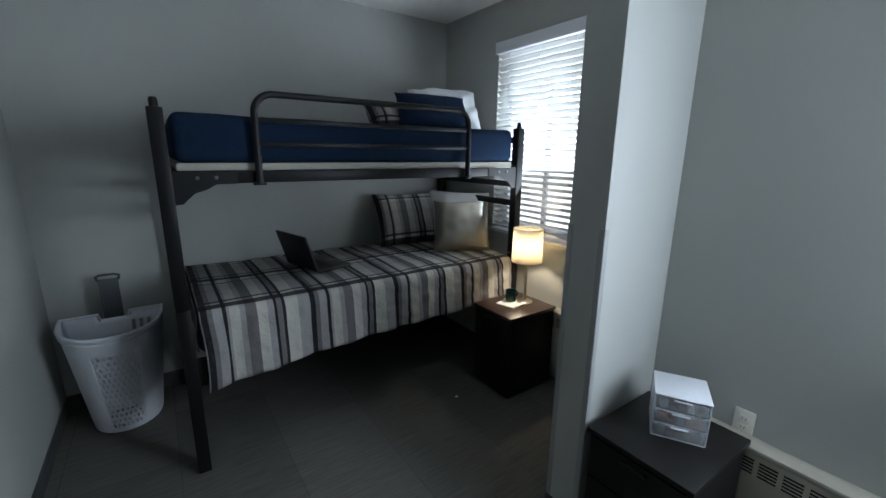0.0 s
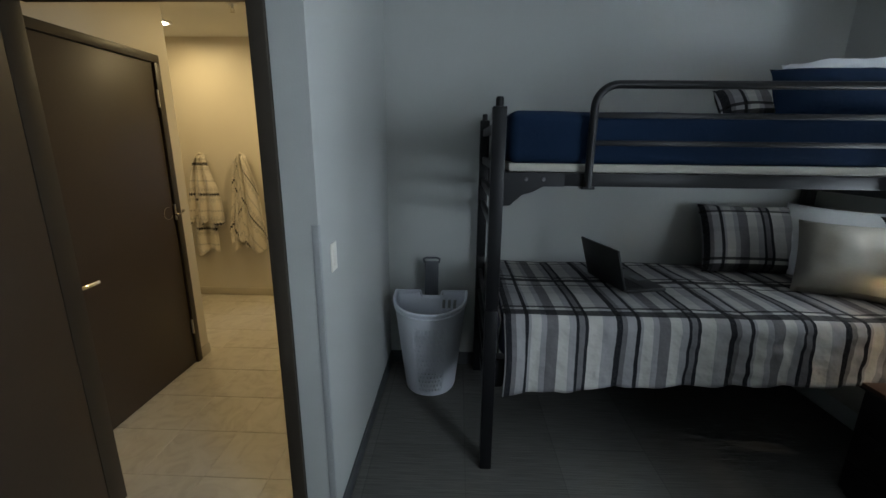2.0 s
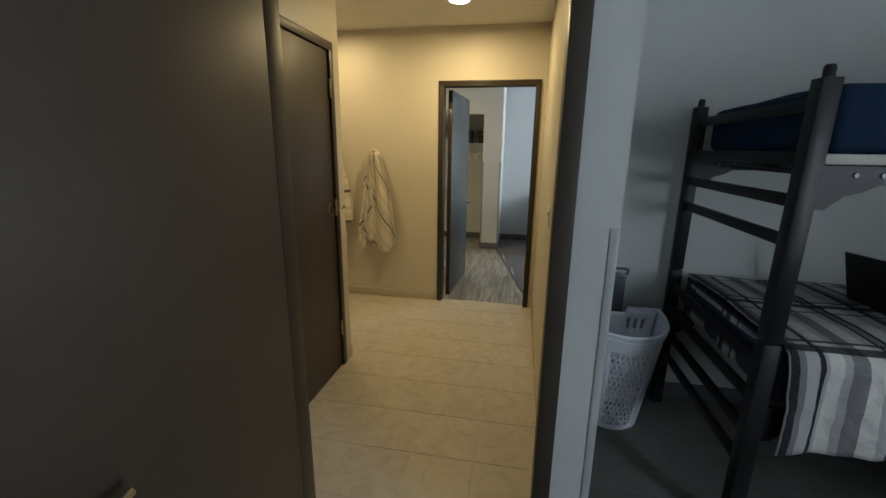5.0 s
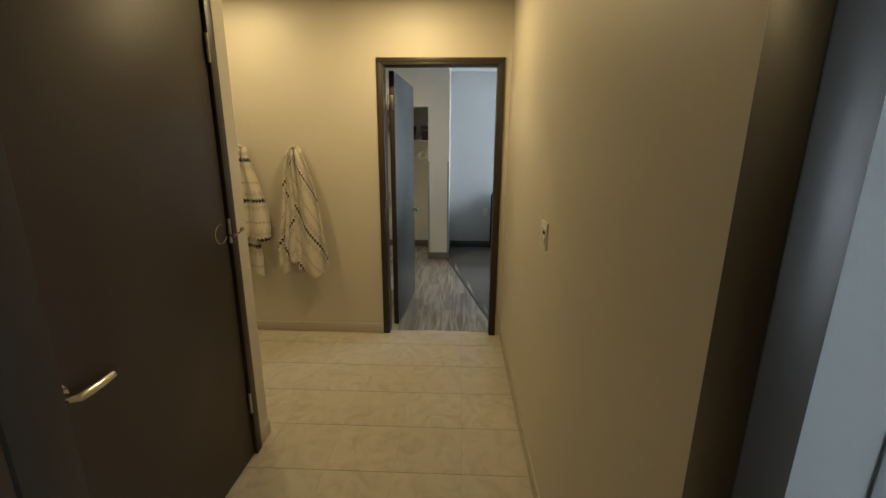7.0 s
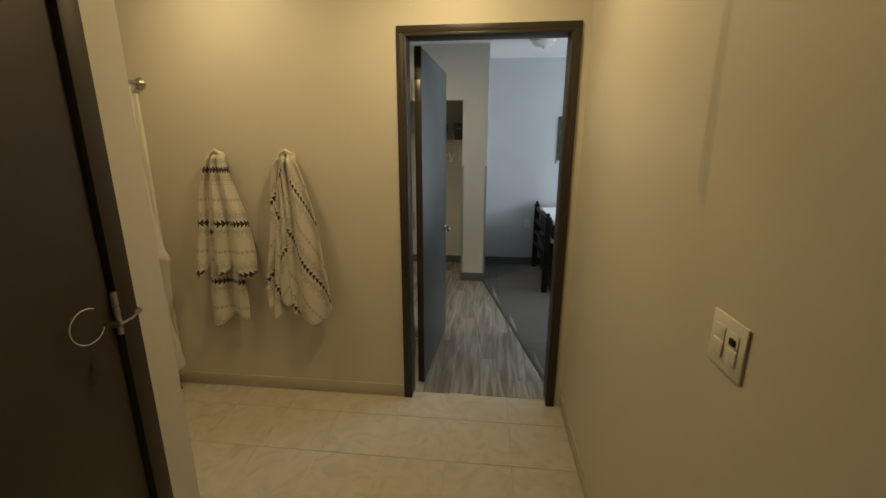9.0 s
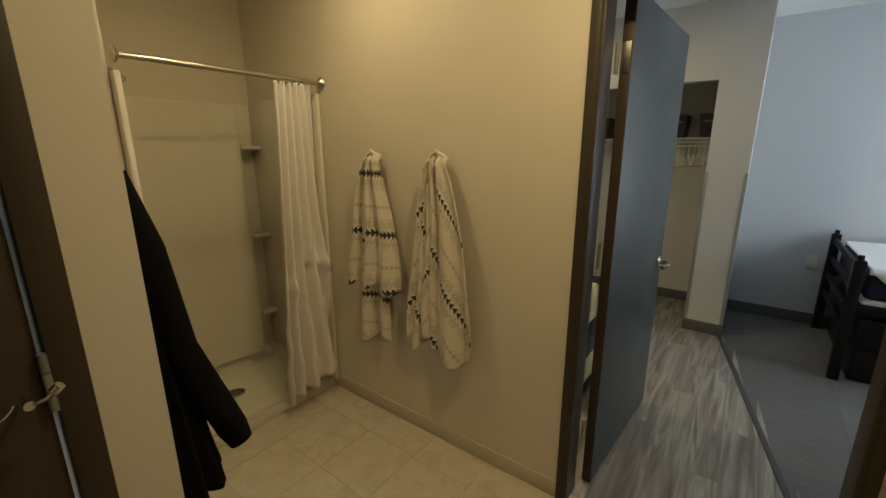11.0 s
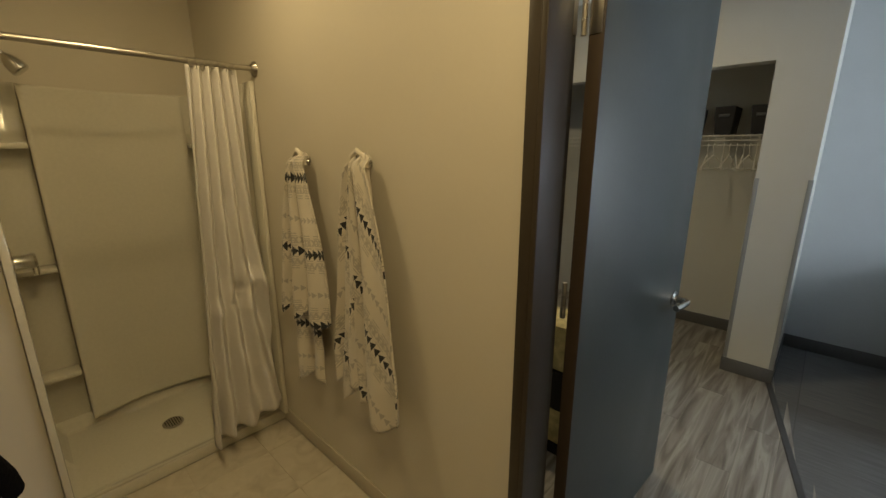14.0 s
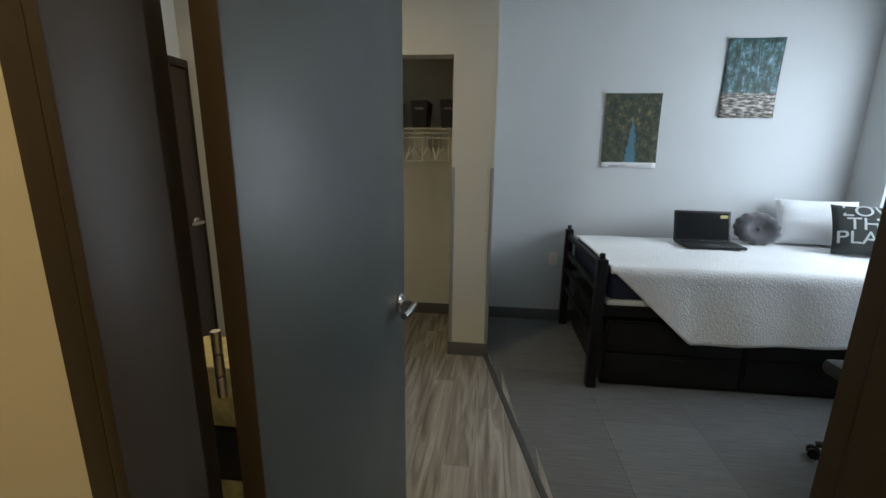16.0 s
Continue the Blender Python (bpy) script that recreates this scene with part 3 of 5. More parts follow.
baseboard("baseboard_single_room", [(-1.155, 7.445 - q, 1.62, 7.445), (-1.435 - q, 6.665 - q, -1.155 + q, 6.665), (-1.155, 6.665, -1.155 + q, 7.445 - q), (-1.435 - q, 6.665, -1.435, 7.445 - q), (-2.9, 7.445 - q, -1.435 - q, 7.445)], BASE_G, "dark grey rubber cove base", 0.1)


def corner_guard(x, y, sx, sy, name="corner_guard"):
    """A plastic angle on an outside corner, floor to 1.36 m; sx, sy say to which side each leg runs."""
    bm = B()
    t = 0.003
    x1, y1 = x + sx * 0.022, y + sy * 0.022
    box(bm, min(x1, x - sx * t), min(y, y - sy * t), 0.1, max(x1, x - sx * t), max(y, y - sy * t), 1.36, bev=0.001)
    box(bm, min(x, x - sx * t), min(y, y1), 0.1, max(x, x - sx * t), max(y, y1), 1.36, bev=0.001)
    return tagged(finish(name, bm, GUARD), "grey plastic guard on an outside wall corner", "corner guard", "corner guards")


corner_guard(-0.559, 1.44, -1, 1)
corner_guard(1.39, 0.53, 1, 1)
corner_guard(1.39, 0.69, 1, -1)
corner_guard(-1.155, 6.665, -1, 1)
corner_guard(-1.435, 6.665, 1, 1)


# ---------- doors ----------
def lever(parent, x, y, z, face, swing):
    """A lever handle on a door face; face: -1 or 1 along x, swing: way along y in which the lever points."""
    bm = B()
    tube(bm, [(x, y, z), (x + face * 0.006, y, z), (x + face * 0.012, y, z)], [0.033, 0.033, 0.026], 24)
    ro = part("rose", bm, CHROME, parent, "round satin chrome rose")
    bm = B()
    tube(bm, [(x + face * 0.012, y, z), (x + face * 0.045, y, z), (x + face * 0.056, y + swing * 0.008, z), (x + face * 0.058, y + swing * 0.03, z), (x + face * 0.056, y + swing * 0.085, z), (x + face * 0.05, y + swing * 0.118, z)],
         [0.014, 0.013, 0.013, 0.013, 0.0125, 0.012], 14)
    part("lever", bm, CHROME, parent, "satin chrome lever")
    return ro


def hinge(parent, x, y, z):
    bm = B()
    for k in range(3):
        tube(bm, [(x, y, z - 0.055 + k * 0.037), (x, y, z - 0.055 + k * 0.037 + 0.035)], 0.0075, 12)
    part("hinge", bm, STEEL, parent, "steel hinge knuckle")


def hinge_plate(parent, dims):
    boxpart("hinge_plate", dims, STEEL, parent, 0.001, "steel hinge plate")


def frame_y(name, x0, x1, ya, yb, top, door_side, label):
    """A pressed-metal frame in a wall that runs along x. x0, x1: outer edges; ya, yb: its two faces."""
    ob = thing(name, ((x0 + x1) / 2, ya, 0), label, "door frame")
    ob["kind"] = S
    w, r = 0.05, 0.034
    bm = B()
    sa, sb = (ya, yb - 0.05) if door_side > 0 else (ya + 0.05, yb)
    rw = r if door_side > 0 else 0.045
    box(bm, x0, ya if door_side > 0 else ya + 0.075, 0, x0 + rw, yb if door_side > 0 else yb - 0.03, top - r, bev=0.002)
    box(bm, x0, ya, top - r, x1, yb, top, bev=0.002)
    if door_side > 0:
        box(bm, x0 + r, sa, 0, x0 + w, sb, top - w, bev=0.002)
    box(bm, x0 + r, sa, top - w, x1 - r, sb, top - r, bev=0.002)
    if door_side > 0:
        box(bm, x1 - r, ya, 0, x1, yb, top - r, bev=0.002)
        box(bm, x1 - w, sa, 0, x1 - r, sb, top - w, bev=0.002)
    else:
        box(bm, x1 - 0.055, ya, 0, x1, ya + 0.078, top - r, bev=0.002)
    part("frame", bm, FRAME_M, ob)
    return ob


fa = frame_y("door_frame_1", -1.66, -0.68, 1.425, 1.615, 2.17, -1, "dark bronze metal frame of the bathroom door")
fb = frame_y("door_frame_2", -1.64, -0.70, 4.245, 4.415, 2.17, 1, "dark bronze metal frame of the door between bathroom and bedroom")

d1 = thing("door_1", (-1.60, 1.42, 0), "dark brown flush door, wide open into the bunk room", "door")
boxpart("leaf", (-1.655, 0.62, 0.008, -1.611, 1.492, 2.11), DOOR_M, d1, 0.0025)
lever(d1, -1.611, 0.70, 0.893, 1, 1)
lever(d1, -1.655, 0.70, 0.893, -1, 1)
for z in (0.3, 1.15, 1.9):
    hinge(d1, -1.659, 1.497, z)

d2 = thing("door_2", (-1.59, 4.42, 0), "slate grey flush door, wide open into the bedroom", "door")
dl = boxpart("leaf", (-1.577, 4.428, 0.008, -1.537, 5.300, 2.11), DOOR_G, d2, 0.0025)
boxpart("edge_band", (-1.5775, 4.4250, 0.008, -1.5365, 4.4285, 2.11), DOOR_M, d2, 0.001, "brown painted door edge")
lever(d2, -1.537, 5.225, 0.93, 1, -1)
lever(d2, -1.577, 5.225, 0.93, -1, -1)
for z in (0.28, 1.12, 1.88):
    hinge(d2, -1.590, 4.420, z)
    if z < 1.5:
        continue
    hinge_plate(d2, (-1.575, 4.4225, z - 0.055, -1.543, 4.4252, z + 0.055))
    hinge_plate(fb, (-1.6062, 4.372, z - 0.055, -1.6035, 4.412, z + 0.055))
d2.rotation_euler[2] = radians(-3.7)

# closed door on the west side of the bathroom
f3 = thing("door_frame_3", (-2.05, 2.35, 0), "dark bronze metal frame round the closed door", "door frame")
f3["kind"] = S
bm = B()
for a, b in ((1.83, 1.88), (2.81, 2.86)):
    box(bm, -2.16, a, 0, -2.035, b, 2.14, bev=0.002)
box(bm, -2.16, 1.83, 2.14, -2.035, 2.86, 2.19, bev=0.002)
part("frame", bm, FRAME_M, f3)
d3 = thing("door_3", (-2.05, 2.35, 0), "dark brown flush door, closed", "door")
boxpart("leaf", (-2.092, 1.884, 0.008, -2.048, 2.802, 2.136), DOOR_M, d3, 0.0025)
lever(d3, -2.048, 1.945, 0.905, 1, 1)
for z in (0.3, 1.17, 1.92):
    hinge(d3, -2.04, 2.806, z)
bm = B()
tube(bm, [(-2.04, 2.772, 1.155), (-2.015, 2.772, 1.156), (-2.0, 2.78, 1.158), (-1.988, 2.795, 1.166), (-1.982, 2.81, 1.18)], 0.0035, 8)
tube(bm, [(-2.014, 2.772, 1.156), (-2.0, 2.774, 1.157)], 0.008, 12)
tube(bm, [(-1.985, 2.803, 1.174), (-1.981, 2.812, 1.184)], 0.008, 12)
part("hinge_stop", bm, CHROME, d3, "bright wire door stop on the hinge pin")
bm = B()
tube(bm, arc((-2.03, 2.722, 1.172), 0.041, 60, 335, 18, "yz"), 0.0018, 8)
part("wire_ring", bm, CHROME, d3, "thin bent wire ring")

# dark door at the far side of the second room
d4 = thing("door_4", (-3.29, 5.6, 0), "dark brown flush door in a bronze frame, closed", "door")
boxpart("leaf", (-3.298, 5.75, 0.008, -3.262, 6.65, 1.98), DOOR_M, d4, 0.002)
lever(d4, -3.262, 6.58, 0.95, 1, -1)
bm = B()
for a, b in ((5.69, 5.74), (6.66, 6.71)):
    box(bm, -3.298, a, 0, -3.25, b, 1.99, bev=0.002)
box(bm, -3.298, 5.69, 1.99, -3.25, 6.71, 2.04, bev=0.002)
part("frame", bm, FRAME_M, d4, "bronze metal frame")


# ---------- windows ----------
def window(name, x, y0, y1, z0, z1, depth, slats, head, n):
    """A window in an outside wall at x that faces east, with a slatted blind in front."""
    ob = thing(name, (x, (y0 + y1) / 2, z0), "white framed window with daylight behind it", "window")
    ob["kind"] = S
    bm = B()
    xo = x + depth - 0.05
    for a in ((xo, y0, z0, xo + 0.04, y0 + 0.05, z1), (xo, y1 - 0.05, z0, xo + 0.04, y1, z1), (xo, y0 + 0.05, z0, xo + 0.04, y1 - 0.05, z0 + 0.05), (xo, y0 + 0.05, z1 - 0.05, xo + 0.04, y1 - 0.05, z1),
              (xo, (y0 + y1) / 2 - 0.02, z0 + 0.05, xo + 0.03, (y0 + y1) / 2 + 0.02, z1 - 0.05)):
        box(bm, *a, bev=0.003)
    part("window_frame", bm, PLASTIC, ob)
    g = boxpart("pane", (xo + 0.012, y0 + 0.05, z0 + 0.05, xo + 0.016, y1 - 0.05, z1 - 0.05), GLASS, ob, 0)
    g.visible_shadow = False
    boxpart("window_sill", (x - 0.03, y0 - 0.02, z0 - 0.025, x + depth - 0.05, y1 + 0.02, z0), PLASTIC, ob, 0.004)
    if not slats:
        return ob
    bl = thing("window_blind", (x, (y0 + y1) / 2, z0), "white slatted blind, lowered, slats tilted half open", "window blind", "window blinds")
    boxpart("head_rail", (x - 0.035, y0 - 0.005, z1 - 0.075, x + 0.03, y1 + 0.005, z1 + 0.005), PLASTIC, bl, 0.006)
    a = radians(-36)
    for k in range(slats):
        z = z1 - 0.095 - k * (z1 - z0 - 0.14) / (slats - 1)
        bm = B()
        w = 0.025

        def f(u, v):
            s = (u - 0.5) * 2 * w
            return Vector((x + 0.005 + s * math.cos(a), y0 + 0.008 + v * (y1 - y0 - 0.016), z + s * math.sin(a) + 0.003 * (1 - (2 * u - 1) ** 2)))
        sheet(bm, 4, 1, f)
        part("slat", bm, SLAT, bl, thick=0.0022)
    boxpart("bottom_rail", (x - 0.02, y0 + 0.008, z0 + 0.018, x + 0.03, y1 - 0.008, z0 + 0.034), PLASTIC, bl, 0.004)
    for yy in (y0 + 0.14, (y0 + y1) / 2, y1 - 0.14):
        bm = B()
        for xx in (x - 0.017, x + 0.027):
            tube(bm, [(xx, yy, z0 + 0.03), (xx, yy, z1 - 0.07)], 0.0011, 6)
        part("ladder_cord", bm, PLASTIC, bl)
    return ob


window("window_1", 2.34, 1.33, 2.20, 1.03, 2.43, 0.16, 30, 0, 0)
window("window_2", 1.62, 5.75, 7.145, 1.0, 2.35, 0.16, 0, 0, 0)
window("window_3", 1.89, -1.18, -0.28, 0.95, 2.25, 0.16, 0, 0, 0)
structure("backdrop_outside_nook", [(2.6, -2.2, 0.5, 2.62, 0.4, 2.9)], OUTSIDE, "bright hazy daylight outside the window", "backdrop")
structure("backdrop_outside_bunk_room", [(2.9, 0.9, 0.6, 2.92, 2.7, 2.9)], OUTSIDE, "bright hazy daylight outside the window", "backdrop")
structure("backdrop_outside_single_room", [(2.2, 5.2, 0.5, 2.22, 7.6, 2.9)], OUTSIDE, "bright hazy daylight outside the window", "backdrop")


# ---------- bathroom ceiling ----------
def ceiling_light(x, y):
    ob = thing("ceiling_light", (x, y, HB), "round recessed ceiling light with a lit opal lens", "ceiling light", "bathroom ceiling lights")
    bm = B()
    lathe(bm, [(0.072, -0.002), (0.078, -0.012), (0.098, -0.014), (0.105, -0.006), (0.105, 0.0), (0.072, 0.0)], 40, (x, y, HB), close=False)
    part("trim_ring", bm, PLASTIC, ob)
    bm = B()
    lathe(bm, [(0.0005, -0.022), (0.04, -0.02), (0.065, -0.014), (0.074, -0.004)], 32, (x, y, HB), close=False)
    part("lens", bm, LENS, ob)


for x, y in ((-1.36, 3.60), (-2.62, 3.76)):
    ceiling_light(x, y)


def sprinkler(x, y, z):
    ob = thing("ceiling_sprinkler", (x, y, z), "small metal fire sprinkler on the ceiling", "sprinkler", "sprinklers")
    bm = B()
    lathe(bm, [(0.033, -0.001), (0.033, -0.004), (0.012, -0.008), (0.01, -0.03)], 20, (x, y, z))
    part("escutcheon", bm, PLASTIC, ob)
    bm = B()
    for s in (-1, 1):
        tube(bm, [(x + s * 0.009, y, z - 0.028), (x + s * 0.014, y, z - 0.042), (x, y, z - 0.056)], 0.0022, 6)
    lathe(bm, [(0.0005, -0.055), (0.017, -0.056), (0.017, -0.058), (0.0005, -0.059)], 16, (x, y, z), close=False)
    part("deflector", bm, STEEL, ob)


sprinkler(-1.75, 3.33, HB)
sprinkler(-1.89, 6.50, HC)
dome = thing("ceiling_light", (-0.625, 6.50, HC), "round flush ceiling light with a frosted glass bowl, switched off", "ceiling light")
bm = B()
lathe(bm, [(0.0005, 0.0), (0.135, 0.0), (0.135, -0.018), (0.125, -0.022)], 40, (-0.625, 6.50, HC), close=False)
part("base_ring", bm, STEEL, dome, "brushed metal base ring")
bm = B()
lathe(bm, [(0.124, -0.020), (0.118, -0.045), (0.085, -0.07), (0.04, -0.082), (0.0005, -0.085)], 40, (-0.625, 6.50, HC), close=False)
part("bowl", bm, CURT, dome, "frosted glass bowl")
bm = B()
lathe(bm, [(0.0005, -0.084), (0.009, -0.086), (0.007, -0.098), (0.0005, -0.1)], 16, (-0.625, 6.50, HC), close=False)
part("finial", bm, STEEL, dome)


def socket(name, at, axis, face, label, kind="outlet", gang=1):
    """A wall plate; axis: the way along which it is wide ('x' or 'y'); face: the side to which it looks."""
    x, y, z = at
    ob = thing(name, at, label, "wall plate")
    w, h, d = 0.035 * (1 if gang == 1 else 1.65), 0.057, 0.006

    def b(du0, du1, dz0, dz1, t0, t1, bev=0.001):
        bm = B()
        if axis == "y":
            box(bm, min(x + face * t0, x + face * t1), y + du0, z + dz0, max(x + face * t0, x + face * t1), y + du1, z + dz1, bev=bev)
        else:
            box(bm, x + du0, min(y + face * t0, y + face * t1), z + dz0, x + du1, max(y + face * t0, y + face * t1), z + dz1, bev=bev)
        return bm
    part("plate", b(-w, w, -h, h, 0.0005, d, 0.002), WPLATE, ob)
    for g in range(gang):
        o = 0 if gang == 1 else (g - 0.5) * 0.046
        if kind == "switch":
            part("rocker", b(o - 0.016, o + 0.016, -0.033, 0.0, d, d + 0.004), WPLATE, ob)
            part("rocker", b(o - 0.016, o + 0.016, 0.0, 0.033, d, d + 0.002), WPLATE, ob)
            if g == 0 and gang == 2:
                part("sensor_lens", b(o - 0.008, o + 0.008, 0.008, 0.022, d + 0.002, d + 0.006), DARK, ob, "dark sensor lens")
        else:
            for s in (-0.019, 0.019):
                part("socket_face", b(o - 0.016, o + 0.016, s - 0.014, s + 0.014, d, d + 0.0015), WPLATE, ob)
                for k in (-0.006, 0.006):
                    part("slot", b(o + k - 0.001, o + k + 0.001, s - 0.003, s + 0.006, d + 0.001, d + 0.002, 0), DARK, ob)
    return ob


socket("light_switch", (-0.557, 1.59, 1.205), "y", 1, "white wall switch beside the bathroom door", "switch")
socket("light_switch", (-0.655, 2.775, 1.18), "y", -1, "ivory double switch plate with a dark sensor", "switch", 2)
socket("wall_outlet", (1.89, 0.155, 0.59), "y", -1, "white double socket plate above the heater")
socket("wall_outlet", (-0.60, 7.445, 0.57), "x", -1, "white double socket plate beside the bed head")


def heater(name, x, y0, y1, label):
    ob = thing(name, (x, (y0 + y1) / 2, 0.15), label, "baseboard heater", "wall heaters")
    d = 0.075
    bm = B()
    box(bm, x - d, y0, 0.16, x - 0.001, y1, 0.53, bev=0.006)
    part("casing", bm, HEAT, ob)
    boxpart("top_trim", (x - d - 0.012, y0, 0.53, x - 0.001, y1, 0.553), HEAT, ob, 0.005)
    bm = B()
    n = int((y1 - y0 - 0.04) / 0.075)
    for k in range(n):
        yy = y0 + 0.03 + k * 0.075
        for j in range(5):
            box(bm, x - d - 0.0015, yy, 0.44 + j * 0.014, x - d + 0.002, yy + 0.058, 0.447 + j * 0.014)
    part("grille", bm, DARK, ob, "dark louvre slots")
    return ob


heater("baseboard_heater", 2.34, 0.72, 2.75, "cream enamel wall heater under the window")
heater("baseboard_heater", 1.89, -1.3, 0.50, "cream enamel wall heater in the nook")


# ---------- bunk bed ----------
def rect_bar(bm, x0, y0, z0, x1, y1, z1, b=0.003):
    box(bm, x0, y0, z0, x1, y1, z1, bev=b)


XB0, XB1, YB0, YB1 = 0.105, 2.255, 1.862, 2.83
bunk = thing("bunk_bed", ((XB0 + XB1) / 2, (YB0 + YB1) / 2, 0), "black metal bunk bed with ladder ends and a guard rail", "bunk bed")
for px in (XB0, XB1):
    for py in (YB0, YB1):
        for z0, z1 in ((0.0, 0.885), (0.892, 1.80)):
            bm = B()
            rect_bar(bm, px - 0.03, py - 0.03, z0, px + 0.03, py + 0.03, z1, 0.004)
            part("post", bm, BLACK, bunk)
        for pts, rr in (([(px, py, 0.88), (px, py, 0.9)], 0.02), ([(px, py, 1.79), (px, py, 1.832), (px, py, 1.84)], [0.017, 0.017, 0.013])):
            bm = B()
            tube(bm, pts, rr, 16)
            part("stacking_pin", bm, BLACK, bunk)
    for z in (1.72, 1.55, 1.405, 1.265, 0.78, 0.635, 0.49, 0.35):
        boxpart("end_rail", (px - 0.012, YB0 + 0.03, z - 0.022, px + 0.012, YB1 - 0.03, z + 0.022), BLACK, bunk, 0.003)
for z in (1.50, 0.60):
    for py in (YB0, YB1):
        boxpart("side_rail", (XB0 + 0.03, py - 0.02, z - 0.028, XB1 - 0.03, py - 0.006, z + 0.028), BLACK, bunk, 0.002)
        for px, s in ((XB0 + 0.03, 1), (XB1 - 0.03, -1)):
            bm = B()
            pr = [(0, 0.028), (0.26, 0.028), (0.26, -0.03), (0.17, -0.03), (0.125, -0.055), (0.08, -0.068), (0.045, -0.10), (0.03, -0.115), (0, -0.118)]
            f = [bm.verts.new((px + s * a, py - 0.024, z + b)) for a, b in pr]
            g = [bm.verts.new((px + s * a, py - 0.019, z + b)) for a, b in pr]
            bm.faces.new(f)
            bm.faces.new(g[::-1])
            for k in range(len(f)):
                bm.faces.new((f[k], g[k], g[(k + 1) % len(f)], f[(k + 1) % len(f)]))
            br = part("corner_bracket", bm, BLACK, bunk, smooth=False)
            for bx in (0.095, 0.17):
                bm = B()
                tube(bm, [(px + s * bx, py - 0.024, z), (px + s * bx, py - 0.031, z)], [0.009, 0.007], 12)
                part("bolt", bm, HANDLE_DARK, br, "small dark steel bolt head")
    for k in range(9):
        xx = XB0 + 0.2 + k * 0.21
        boxpart("cross_slat", (xx, YB0, z - 0.02, xx + 0.05, YB1 - 0.03, z - 0.01), BLACK, bunk, 0.001)
yg = YB0 - 0.04
rail = thing("guard_rail", (1.12, yg, 1.47), "black tubular guard rail clipped to the upper bunk", "guard rail")
xl, xr, zt, rr = 0.49, 1.765, 1.885, 0.09
bm = B()
tube(bm, [(xl, yg, 1.47), (xl, yg, zt - rr)] + arc((xl + rr, yg, zt - rr), rr, 180, 90, 8)[1:] + arc((xr - rr, yg, zt - rr), rr, 90, 0, 8) + [(xr, yg, 1.47)], 0.0165, 14)
part("hoop", bm, BLACK, rail)
for z in (1.765, 1.655):
    boxpart("cross_bar", (xl + 0.012, yg - 0.006, z - 0.011, xr - 0.012, yg + 0.006, z + 0.011), BLACK, rail, 0.002)
for x in (xl, xr):
    boxpart("clamp", (x - 0.028, yg - 0.012, 1.462, x + 0.028, yg + 0.03, 1.474), BLACK, rail, 0.002)


def cushion(name, at, w, h, d, tilt, m, label, cat="pillow", turn=0, lump=0.0, seed=1, piping=False):
    """A stuffed pillow that leans back: w wide, h high, d thick; turn about z and tilt from upright, in degrees."""
    ob = thing(name, at, label, cat)
    rnd = Matrix.Rotation(radians(turn), 3, "Z") @ Matrix.Rotation(radians(tilt), 3, "X")
    bm = B()

    def f(s):
        def g(u, v):
            a, b = 2 * u - 1, 2 * v - 1
            e = (1 - abs(a) ** 2.6) * (1 - abs(b) ** 2.6)
            pin = 1 - 0.07 * (abs(a) ** 2) * (1 - abs(b)) * 0 - 0.06 * (1 - b * b) * abs(a) ** 3 - 0
            pin2 = 1 - 0.06 * (1 - a * a) * abs(b) ** 3
            th = d / 2 * max(e, 0) ** 0.45
            nz = noise.noise(Vector((a * 2.2 + seed, b * 2.2, seed * 3 + s))) * lump
            p = Vector((a * w / 2 * pin, s * (th + nz * (e ** 0.5)) if e > 0 else 0, b * h / 2 * pin2 + h / 2))
            return rnd @ p + Vector(at)
        return g
    uvf = lambda u, v: (u * w, 0.42 + v * h)
    sheet(bm, 22, 18, f(-1), uvf)
    sheet(bm, 22, 18, f(1), uvf)
    bmesh.ops.remove_doubles(bm, verts=bm.verts, dist=0.0006)
    part("cushion", bm, m, ob)
    if piping:
        bm = B()
        c = []
        for k in range(48):
            t = 2 * math.pi * k / 48
            sx, sz = math.cos(t), math.sin(t)
            q_ = max(abs(sx), abs(sz)) ** -0.86
            c.append(rnd @ Vector((sx * q_ * w / 2 * 0.97, 0, sz * q_ * h / 2 * 0.97 + h / 2)) + Vector(at))
        tube(bm, c + [c[0]], 0.006, 8, False)
        part("piping", bm, m, ob)
    return ob


def mattress(name, x0, y0, x1, y1, z0, z1, m, label, lip=None):
    ob = thing(name, ((x0 + x1) / 2, (y0 + y1) / 2, z0), label, "mattress")
    bm = B()
    box(bm, x0, y0, z0 + (0.035 if lip else 0), x1, y1, z1, bev=0.045, seg=4)
    bmesh.ops.subdivide_edges(bm, edges=[e for e in bm.edges if e.calc_length() > 0.3], cuts=12, use_grid_fill=True)
    for v in bm.verts:
        n = noise.noise(v.co * 2.3) * 0.012 + noise.noise(v.co * 9) * 0.004
        v.co += Vector((0, n if v.co.y < y0 + 0.08 else 0, n if v.co.z > z0 + 0.1 else 0))
    part("cover", bm, m, ob)
    if lip:
        boxpart("base_edge", (x0 + 0.004, y0 + 0.004, z0, x1 - 0.004, y1 - 0.004, z0 + 0.037), lip, ob, 0.01, "pale ticking edge")
    return ob


mattress("mattress", XB0 + 0.045, YB0 - 0.0, XB1 - 0.045, YB1 - 0.04, 1.53, 1.785, NAVY, "mattress with a dark navy blanket on the upper bunk", TICK)
mattress("mattress", XB0 + 0.045, YB0 - 0.0, XB1 - 0.045, YB1 - 0.04, 0.63, 0.84, NAVYD, "dark mattress on the lower bunk")


